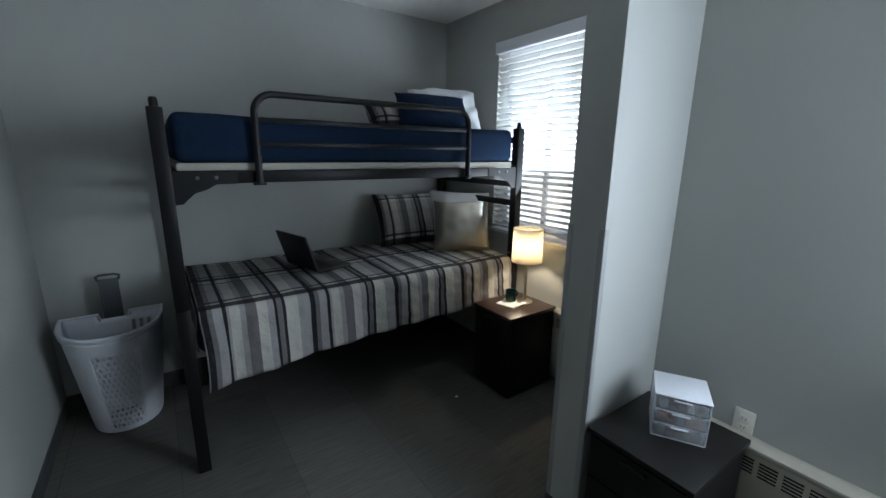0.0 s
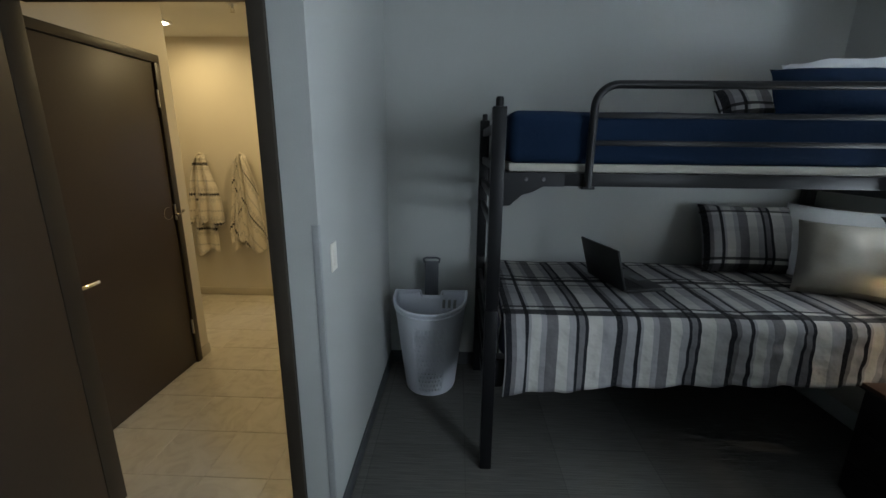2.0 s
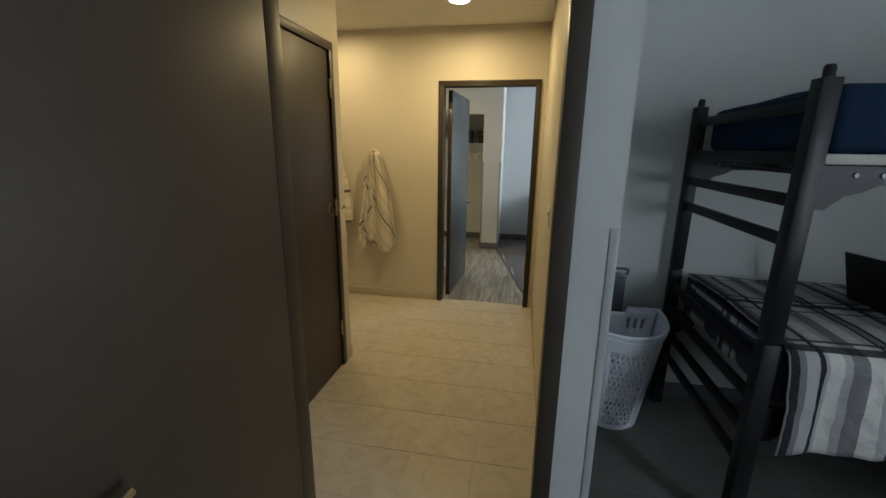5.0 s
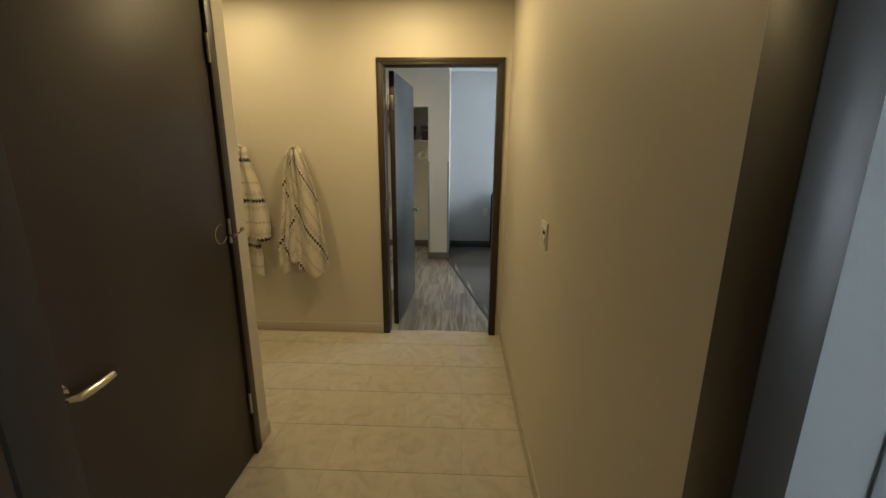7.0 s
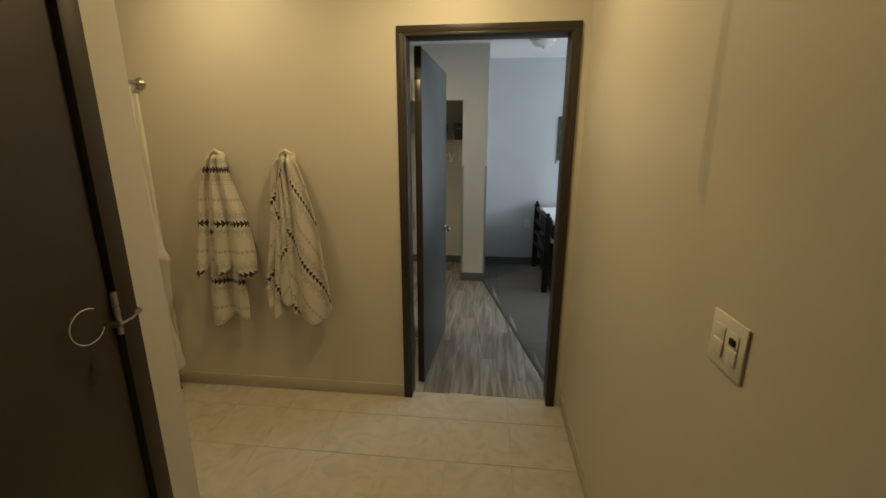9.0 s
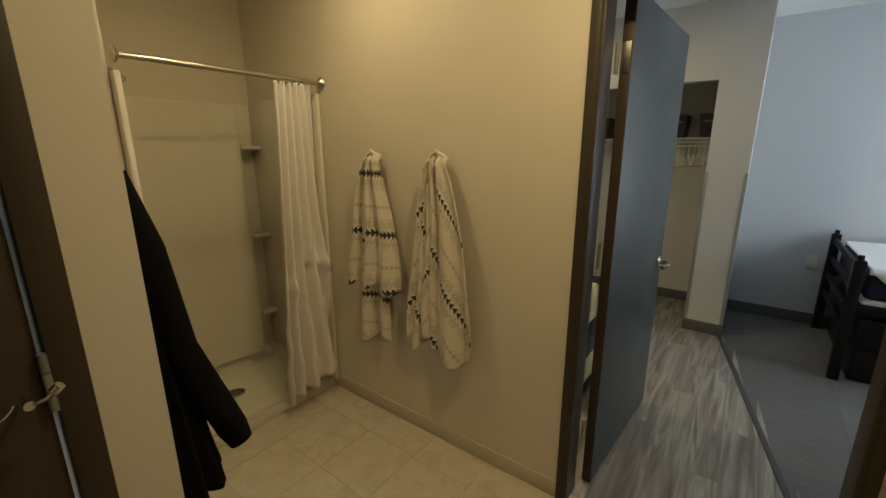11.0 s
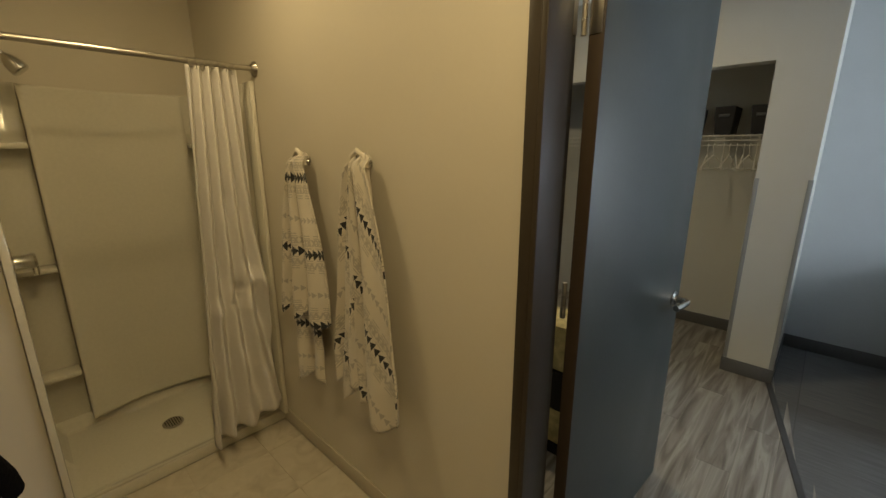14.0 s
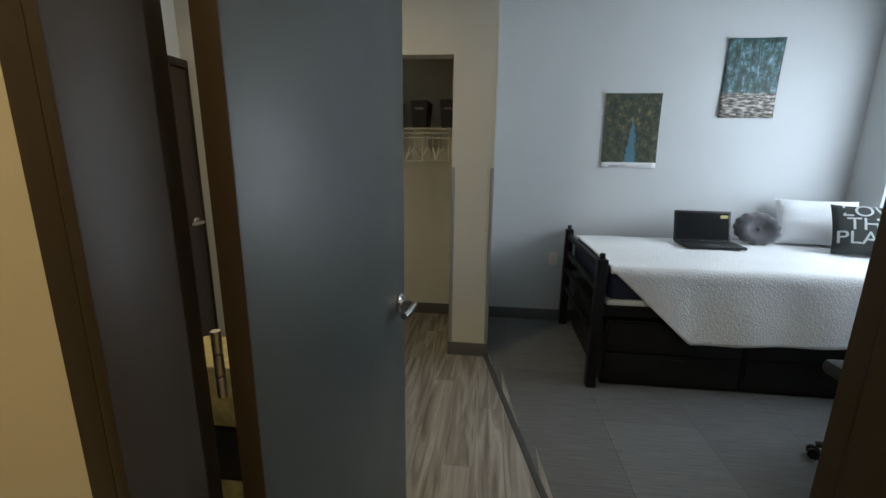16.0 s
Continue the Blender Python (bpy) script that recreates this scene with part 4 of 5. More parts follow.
def bunk_blanket():
    """Plaid bedspread: flat on top, hanging over the front edge and a little over the foot."""
    ob = thing("bedspread", (1.15, 2.3, 0.86), "grey, black and white plaid bedspread draped over the lower bunk", "bedspread")
    bm = B()
    xa, xb, yb, yf, zt = 0.165, 2.21, 2.795, 1.83, 0.862

    def f(u, v):
        x = xa + (xb - xa) * u
        drop = 0.385 - 0.14 * u - 0.02 * math.sin(u * 5)
        s = v * (yb - yf + drop)
        s = (yb - yf + drop) - s
        top = yb - yf
        n = noise.noise(Vector((x * 3, s * 3, 0))) * 0.010 + noise.noise(Vector((x * 11, s * 11, 4))) * 0.003
        if s < top - 0.04:
            return Vector((x, yb - s, zt + n + 0.012 * math.sin(math.pi * (s / top))))
        d = s - (top - 0.04)
        if d < 0.063:
            a = d / 0.063 * math.pi / 2
            return Vector((x, yf + 0.04 - 0.04 * math.sin(a), zt - 0.04 + 0.04 * math.cos(a) + n * 0.5))
        h = d - 0.063
        fold = (math.sin(x * 21 + 1.5 * math.sin(x * 5)) * 0.012 + math.sin(x * 47) * 0.003) * min(1, h / 0.25) + noise.noise(Vector((x * 16, h * 22, 7))) * 0.009
        return Vector((x + 0.01 * math.sin(h * 8) * (1 if u < 0.05 else 0), yf - 0.006 - h * 0.06 + fold, zt - 0.04 - h))

    def uvf(u, v):
        drop = 0.385 - 0.14 * u - 0.02 * math.sin(u * 5)
        return ((xb - xa) * u, v * (yb - yf + drop) - drop + 0.39)
    sheet(bm, 150, 70, f, uvf)
    part("cover", bm, PLAID, ob, thick=0.006)
    bm = B()

    def g(u, v):
        y = yf + 0.03 + (yb - yf - 0.05) * u
        h = 0.2 * v
        return Vector((xa - 0.004 - 0.01 * math.sin(v * 1.5) + 0.006 * math.sin(y * 19) * v, y, zt - 0.008 - h))
    sheet(bm, 40, 8, g, lambda u, v: (0.1 + v * 0.2, 0.5 + u * 0.9))
    part("foot_flap", bm, PLAID, ob, thick=0.005)


bunk_blanket()
cushion("pillow", (1.85, 2.56, 0.873), 0.70, 0.46, 0.18, -27, PLAID, "plaid pillow leaning on the wall at the bed head", turn=-6, lump=0.01, seed=2)
cushion("pillow", (1.985, 2.14, 0.873), 0.45, 0.42, 0.20, -26, SILVER, "shiny silver-grey scatter cushion", turn=-31, lump=0.025, seed=5)
cushion("pillow", (2.07, 2.42, 0.873), 0.56, 0.46, 0.17, -20, WHITEF, "plain white pillow behind the cushions", turn=-60, lump=0.015, seed=7)
cushion("pillow", (1.745, 2.15, 1.775), 0.56, 0.27, 0.15, -24, NAVY, "navy pillow with piping on the upper bunk", turn=-4, lump=0.01, seed=3, piping=True)
cushion("pillow", (1.98, 2.34, 1.775), 0.56, 0.40, 0.22, -34, WHITEF, "crumpled white pillow on the upper bunk", turn=-18, lump=0.075, seed=9)
cushion("pillow", (1.62, 2.44, 1.775), 0.50, 0.22, 0.15, -35, PLAID, "grey striped pillow on the upper bunk", turn=4, lump=0.01, seed=11)


def laptop(name, at, turn, w, d, lean, label, lit=False, sticker=False):
    """An open laptop; at: the middle of its hinge; it faces along -y before the turn."""
    ob = thing(name, at, label, "laptop")
    r = Matrix.Rotation(radians(turn), 3, "Z")
    c = Vector(at)

    def put(bm, rot=None):
        for v in bm.verts:
            q_ = v.co.copy()
            if rot:
                q_ = rot @ q_
            v.co = r @ q_ + c
        return bm
    bm = B()
    box(bm, -w / 2, -d, 0.0, w / 2, 0, 0.02, bev=0.004)
    base = part("base", put(bm), LAPTOP, ob)
    bm = B()
    for j in range(5):
        for k in range(14):
            kx = -w / 2 + 0.025 + k * (w - 0.05) / 14
            box(bm, kx, -0.045 - j * 0.019, 0.0185, kx + (w - 0.05) / 14 - 0.003, -0.03 - j * 0.019, 0.0215)
    part("keyboard", put(bm), DARK, base)
    bm = B()
    box(bm, -0.045, -d + 0.02, 0.019, 0.045, -d + 0.075, 0.0208)
    part("touchpad", put(bm), GREYPL, base)
    rot = Matrix.Rotation(radians(-lean), 3, "X")
    bm = B()
    box(bm, -w / 2, 0.0, 0.012, w / 2, 0.012, d + 0.01, bev=0.003)
    lid = part("lid", put(bm, rot), LAPTOP, ob)
    bm = B()
    box(bm, -w / 2 + 0.014, -0.0012, 0.03, w / 2 - 0.014, 0.001, d - 0.005)
    part("screen", put(bm, rot), SCREEN, lid, "dark glossy screen, switched off")
    if sticker:
        bm = B()
        box(bm, w / 2 - 0.075, -0.0022, d - 0.045, w / 2 - 0.02, -0.0012, d - 0.02)
        part("sticker", put(bm, rot), STRAW, lid, "small yellow sticker")
        bm = B()
        box(bm, -0.012, -0.0022, 0.016, 0.012, -0.0002, 0.021)
        part("badge", put(bm, rot), GREYTXT, lid, "small pale badge")
    return ob


laptop("laptop", (0.80, 2.29, 0.884), 104, 0.36, 0.24, 17, "black laptop, open, standing on the plaid bedspread")

# ---------- nightstand by the bunk ----------


def nightstand(name, x0, y0, x1, y1, h, front, top_m, label):
    ob = thing(name, ((x0 + x1) / 2, (y0 + y1) / 2, 0), label, "nightstand", "nightstands")
    boxpart("body", (x0 + 0.012, y0 + 0.012, 0.03, x1 - 0.005, y1 - 0.012, h - 0.022), BLACKW, ob, 0.002)
    boxpart("plinth", (x0 + 0.03, y0 + 0.03, 0.0, x1 - 0.03, y1 - 0.03, 0.031), BLACKW, ob, 0.001)
    boxpart("top", (x0, y0, h - 0.022, x1, y1, h), top_m, ob, 0.003, "dark wood top")
    for a, b in ((0.05, 0.19), (0.197, 0.37), (0.377, h - 0.03)):
        dr = boxpart("drawer_front", (x0 + 0.002, y0 + 0.022, a, x0 + 0.013, y1 - 0.022, b), BLACKW, ob, 0.002)
        boxpart("pull", (x0 - 0.012, (y0 + y1) / 2 - 0.05, b - 0.03, x0 + 0.002, (y0 + y1) / 2 + 0.05, b - 0.018), BLACKW, dr, 0.002)
    return ob


nightstand("nightstand", 1.825, 1.412, 2.255, 1.79, 0.595, 0, ESPRESSO, "dark brown nightstand between bunk bed and heater")
nightstand("nightstand", 1.36, 0.10, 1.81, 0.50, 0.58, 0, BLACKW, "black nightstand standing against the wall stub")

lx, ly = 2.135, 1.60
lamp = thing("table_lamp", (lx, ly, 0.595), "small table lamp with a white drum shade, lit", "table lamp")
bm = B()
lathe(bm, [(0.058, 0), (0.058, 0.006), (0.05, 0.012), (0.012, 0.017), (0.011, 0.06), (0.014, 0.07), (0.011, 0.08), (0.010, 0.30), (0.014, 0.305), (0.014, 0.35)], 32, (lx, ly, 0.595))
part("base", bm, STEEL, lamp, "brushed metal foot and stem")
bm = B()
lathe(bm, [(0.105, 0), (0.1, 0.235)], 48, (lx, ly, 0.893), close=False)
part("shade", bm, SHADE, lamp, "white fabric drum shade", thick=0.0015)
bm = B()
for z in (0.895, 1.126):
    r = 0.105 if z < 1 else 0.1
    tube(bm, arc((lx, ly, z), r, 0, 360, 40, "xy"), 0.0018, 6, False)
tube(bm, [(lx - 0.1, ly, 1.12), (lx + 0.1, ly, 1.12)], 0.0015, 6)
tube(bm, [(lx, ly, 0.94), (lx, ly, 1.12)], 0.002, 6)
part("shade_ring", bm, STEEL, lamp)

mug = thing("mug", (2.055, 1.655, 0.602), "dark green ceramic mug on white papers", "mug")
bm = B()
lathe(bm, [(0.034, 0), (0.038, 0.004), (0.039, 0.078), (0.0375, 0.08), (0.035, 0.078), (0.034, 0.006), (0.0005, 0.006)], 28, (2.055, 1.655, 0.602), close=False)
part("cup", bm, TEAL, mug)
bm = B()
tube(bm, [(2.093, 1.655, 0.665), (2.113, 1.655, 0.662), (2.12, 1.655, 0.645), (2.113, 1.655, 0.626), (2.093, 1.655, 0.62)], 0.0045, 8)
part("handle", bm, TEAL, mug)
pap = thing("papers", (2.03, 1.63, 0.595), "small stack of white papers on the nightstand", "papers")
for k in range(3):
    boxpart("paper_sheet", (1.955 - k * 0.003, 1.555 + k * 0.004, 0.5955 + k * 0.002, 2.11 - k * 0.004, 1.70, 0.5975 + k * 0.002), PAPERW, pap, 0, rot=Matrix.Rotation(radians(12 + 2 * k), 3, "Z"))

# small drawer box in the nook
dx, dy, dz = 1.647, 0.302, 0.58
dbx = thing("drawer_organiser", (dx, dy, dz), "small white plastic organiser with three clear drawers of sewing bits", "organiser box")
R = Matrix.Rotation(radians(30), 3, "Z")


def org(name, dims, m, parent, bev=0.002, label=""):
    bm = B()
    box(bm, *dims, bev=bev)
    for v in bm.verts:
        v.co = R @ v.co + Vector((dx, dy, dz))
    return part(name, bm, m, parent, label)


w2, d2_, hh = 0.09, 0.092, 0.172
for s in (-1, 1):
    org("side_panel", (-d2_, s * w2 - 0.002, 0, d2_, s * w2 + 0.002, hh), PLASTIC, dbx)
org("back_panel", (d2_ - 0.004, -w2, 0, d2_, w2, hh), PLASTIC, dbx)
org("top_panel", (-d2_ - 0.003, -w2 - 0.004, hh, d2_, w2 + 0.004, hh + 0.006), PLASTIC, dbx, 0.002)
for k, mm in enumerate((OLIVE, CORAL, BROWNB)):
    z = 0.004 + k * 0.056
    org("shelf", (-d2_, -w2, z - 0.003, d2_, w2, z), PLASTIC, dbx, 0)
    dr = org("drawer_front", (-d2_ - 0.002, -w2 + 0.005, z + 0.004, -d2_ + 0.001, w2 - 0.005, z + 0.050), CLEARP, dbx, 0.001, "clear drawer front")
    org("lip", (-d2_ - 0.008, -0.03, z + 0.045, -d2_ - 0.002, 0.03, z + 0.052), PLASTIC, dr, 0.001)
    for j in range(5):
        yy = -w2 + 0.02 + j * 0.028
        org("content", (-d2_ + 0.01, yy, z + 0.004, -d2_ + 0.05, yy + 0.024, z + 0.02 + 0.012 * ((j * 7 + k * 3) % 3)), (mm if (j + k) % 3 else (PAPERW if k else BROWNB)), dbx, 0.004, "small sewing bits")


# ---------- laundry basket ----------
def laundry():
    cx, yb = -0.235, 2.745
    ob = thing("laundry_basket", (cx, yb, 0), "white half-round plastic laundry basket with rows of oval holes", "laundry basket")
    H = 0.655

    def edge(t, z):
        """The outline at height z: t runs 0 to 1 round the curved front, from one back corner to the other."""
        k = z / H
        w = 0.175 + 0.068 * k
        d = 0.27 + 0.17 * k
        a = math.pi * t
        ex = 0.72
        x = -math.cos(a)
        y = -math.sin(a)
        y = math.copysign(abs(y) ** ex, y)
        return Vector((cx + x * w, yb - 0.02 + y * d, z))
    def at(u, v):
        return edge(u, 0.006 + v * (H - 0.006))
    U0, U1, V0, V1, NC, NR = 0.38, 0.66, 0.05, 0.84, 7, 14
    bm = B()
    sheet(bm, 50, 100, at, keep=lambda u, v: not (U0 < u < U1 and V0 < v < V1))
    du, dv = (U1 - U0) / (NC + 0.5), (V1 - V0) / NR
    edge_strip = B()
    for row in range(NR):
        v = V0 + (row + 0.5) * dv
        first = U0 + (0.5 * du if row % 2 else 0)
        solid = (U1 - du / 2, U1) if row % 2 == 0 else (U0, U0 + du / 2)
        edge_strip.faces.new([edge_strip.verts.new(at(a, b)) for a, b in ((solid[0], v - dv / 2), (solid[1], v - dv / 2), (solid[1], v + dv / 2), (solid[0], v + dv / 2))])
        for c in range(NC):
            u = first + (c + 0.5) * du
            ring_in, ring_out = [], []
            for k in range(16):
                a = 2 * math.pi * k / 16
                ca, sa = math.cos(a), math.sin(a)
                q = max(abs(ca), abs(sa))
                ring_in.append(bm.verts.new(at(u + ca * du * 0.25, v + sa * dv * 0.34)))
                ring_out.append(bm.verts.new(at(u + ca / q * du / 2, v + sa / q * dv / 2)))
            for k in range(16):
                m2 = (k + 1) % 16
                bm.faces.new((ring_in[k], ring_out[k], ring_out[m2], ring_in[m2]))
    bmesh.ops.remove_doubles(bm, verts=bm.verts, dist=0.0004)
    part("front_wall", bm, PLASTIC, ob, thick=0.0028)
    part("edge_strip", edge_strip, PLASTIC, ob, thick=0.0028)
    bm = B()
    sheet(bm, 24, 20, lambda u, v: Vector((cx + (u * 2 - 1) * (0.175 + 0.068 * v), yb - 0.02 + 0.004 * math.sin(math.pi * u), 0.006 + v * (H - 0.006))),
          keep=lambda u, v: not (abs(u - 0.5) < 0.15 and v > 0.93) and not (0.8 < v < 0.9 and int(u * 24) in (16, 18, 20)))
    part("back_wall", bm, PLASTIC, ob, thick=0.0028)
    bm = B()
    pts = [edge(k / 60, H) for k in range(61)]
    tube(bm, [p + Vector((0, 0, 0)) for p in pts], 0.010, 10)
    tube(bm, [p + Vector((0, 0, -0.028)) for p in pts], 0.006, 8)
    for s in (-1, 1):
        tube(bm, [(cx + s * 0.243, yb - 0.02, H), (cx + s * 0.075, yb - 0.02, H), (cx + s * 0.065, yb - 0.02, H - 0.04)], 0.008, 8)
    part("rim", bm, PLASTIC, ob)
    bm = B()
    bottom = [edge(k / 40, 0.006) for k in range(41)]
    bm.faces.new([bm.verts.new(p) for p in bottom])
    part("bottom", bm, PLASTIC, ob, thick=0.003)
    han = part("handle", (lambda b: (box(b, cx - 0.048, yb - 0.004, 0.55, cx + 0.048, yb + 0.008, 0.865, bev=0.004), b)[1])(B()), GREYPL, ob, "dark ribbed pull handle")
    for k in range(8):
        xx = cx - 0.042 + k * 0.0115
        boxpart("rib", (xx, yb - 0.009, 0.56, xx + 0.005, yb - 0.003, 0.845), GREYPL, han, 0.001)
    bm = B()
    tube(bm, [(cx - 0.05, yb, 0.855), (cx - 0.056, yb - 0.005, 0.882), (cx - 0.035, yb - 0.012, 0.893), (cx + 0.035, yb - 0.012, 0.893), (cx + 0.056, yb - 0.005, 0.882), (cx + 0.05, yb, 0.855)], 0.007, 10)
    part("grip", bm, GREYPL, han)


laundry()
bits = thing("lint_scrap", (1.587, 1.655, 0.0), "tiny white scrap lying on the dark carpet", "scrap")
boxpart("scrap", (1.58, 1.65, 0.0, 1.596, 1.661, 0.004), PAPERW, bits, 0.001)


# ---------- towels ----------
def towel(name, hx, m, label, wl, wr, zl, zr, zm, seed):
    """A towel hung by its middle on a hook at hx: gathered at the top, spreading into folds with pointed corners below."""
    y0, zt = 4.26, 1.535
    hook = thing("wall_hook", (hx, y0, 1.50), "small metal hook on the wall, mostly under its towel", "hook", "towel hooks")
    bm = B()
    tube(bm, [(hx, y0 - 0.001, 1.5), (hx, y0 - 0.03, 1.495), (hx, y0 - 0.05, 1.51), (hx, y0 - 0.052, 1.53)], 0.005, 8)
    part("hook_arm", bm, CHROME, hook)
    bm = B()
    lathe(bm, [(0.0005, 0), (0.02, 0), (0.02, 0.004), (0.0005, 0.004)], 16, close=False)
    for v in bm.verts:
        v.co = Vector((hx + v.co.x, y0 - 0.001 - v.co.z, 1.5 + v.co.y))
    part("hook_plate", bm, CHROME, hook)
    ob = thing(name, (hx, y0 - 0.05, zt), label, "towel", "hanging towels")

    def layer(nm, a0, a1, l0, l1, depth, ph, uo, vo, flip=1):
        bm = B()

        def f(u, v):
            s = a0 + (a1 - a0) * u
            L = l0 + (l1 - l0) * u + 0.035 * math.sin(u * math.pi * 2 + ph)
            z = zt - L * v
            spread = 0.24 + 0.76 * min(1, v * 1.2) ** 0.75
            top = 1 - max(0, 1 - v / 0.05) ** 2
            fold = math.cos(u * math.pi * 3.2 + ph + 0.5 * v) * (0.012 + 0.014 * v) + math.sin(u * 15 + ph + 3 * v) * 0.004
            y = y0 - 0.028 - depth * top - 0.012 * v + fold * top
            x = hx + s * spread + 0.006 * math.sin(v * 9 + ph)
            return Vector((x, min(y, y0 - 0.012), z - 0.02 * (2 * u - 1) ** 2 * max(0, 1 - v * 8)))
        sheet(bm, 60, 80, f, lambda u, v: (flip * (a0 + u * (a1 - a0)) * 1.5 + uo, f(u, v).z - zt + vo))
        part(nm, bm, m, ob, thick=0.006)
    layer("back_fold", wl * 0.85, wr * 0.5, zt - zm, zt - zm - 0.03, 0.012, seed, 0.13, 0.62)
    layer("left_fold", wl, wr * 0.12, zt - zl, zt - zl - 0.08, 0.030, seed + 1.3, 0.0, 0.255, -1)
    layer("right_fold", wl * 0.15, wr, zt - zr + 0.02, zt - zr - 0.01, 0.046, seed + 2.4, 0.0, 0.255)
    bm = B()
    tube(bm, [(hx - 0.045, y0 - 0.045, zt - 0.05), (hx - 0.035, y0 - 0.05, zt - 0.01), (hx, y0 - 0.052, zt + 0.01), (hx + 0.035, y0 - 0.05, zt - 0.01), (hx + 0.045, y0 - 0.045, zt - 0.05)],
         [0.006, 0.008, 0.009, 0.008, 0.006], 12)
    part("gather", bm, m, ob)


towel("towel", -2.70, TOWEL_A, "cream towel with black and grey arrow bands, bunched on a hook", -0.19, 0.19, 0.81, 0.83, 0.49, 0.4)
towel("towel", -2.28, TOWEL_B, "cream towel with slanting black arrow rows, bunched on a hook", -0.165, 0.225, 0.60, 0.55, 0.56, 1.9)


# ---------- black robe ----------
def robe():
    hx, yw, zt = -2.43, 2.97, 1.51
    hk = thing("wall_hook", (hx, yw, 1.60), "small metal hook holding the black robe", "hook")
    bm = B()
    tube(bm, [(hx, yw + 0.001, 1.6), (hx, yw + 0.03, 1.595), (hx, yw + 0.05, 1.62)], 0.005, 8)
    part("hook_arm", bm, CHROME, hk)
    ob = thing("bath_robe", (hx, yw + 0.05, zt), "black fleece robe hanging in heavy folds on a wall hook", "robe")
    bm = B()

    def f(u, v):
        a = 2 * math.pi * u
        z = zt - 0.98 * v - 0.02 * math.sin(a * 2)
        w = 0.045 + 0.07 * v ** 0.8
        d = 0.03 + 0.068 * v
        k = 1 + 0.16 * math.sin(a * 7 + 2 * v) * v + 0.07 * math.sin(a * 13)
        return Vector((hx + w * math.cos(a) * k, max(yw + 0.012, yw + 0.02 + d + d * math.sin(a) * k), z))
    sheet(bm, 96, 50, f, wrap=True)
    part("body", bm, COAT, ob)
    for s in (-1, 1):
        bm = B()
        tube(bm, [(hx + s * 0.04, yw + 0.07, zt - 0.01), (hx + s * 0.08, yw + 0.10, zt - 0.2), (hx + s * 0.07, yw + 0.14, zt - 0.5), (hx + s * 0.10, yw + 0.235, zt - 0.80), (hx + s * 0.118, yw + 0.25, zt - 0.855)], [0.03, 0.042, 0.045, 0.045, 0.035], 16)
        part("sleeve", bm, COAT, ob)


robe()


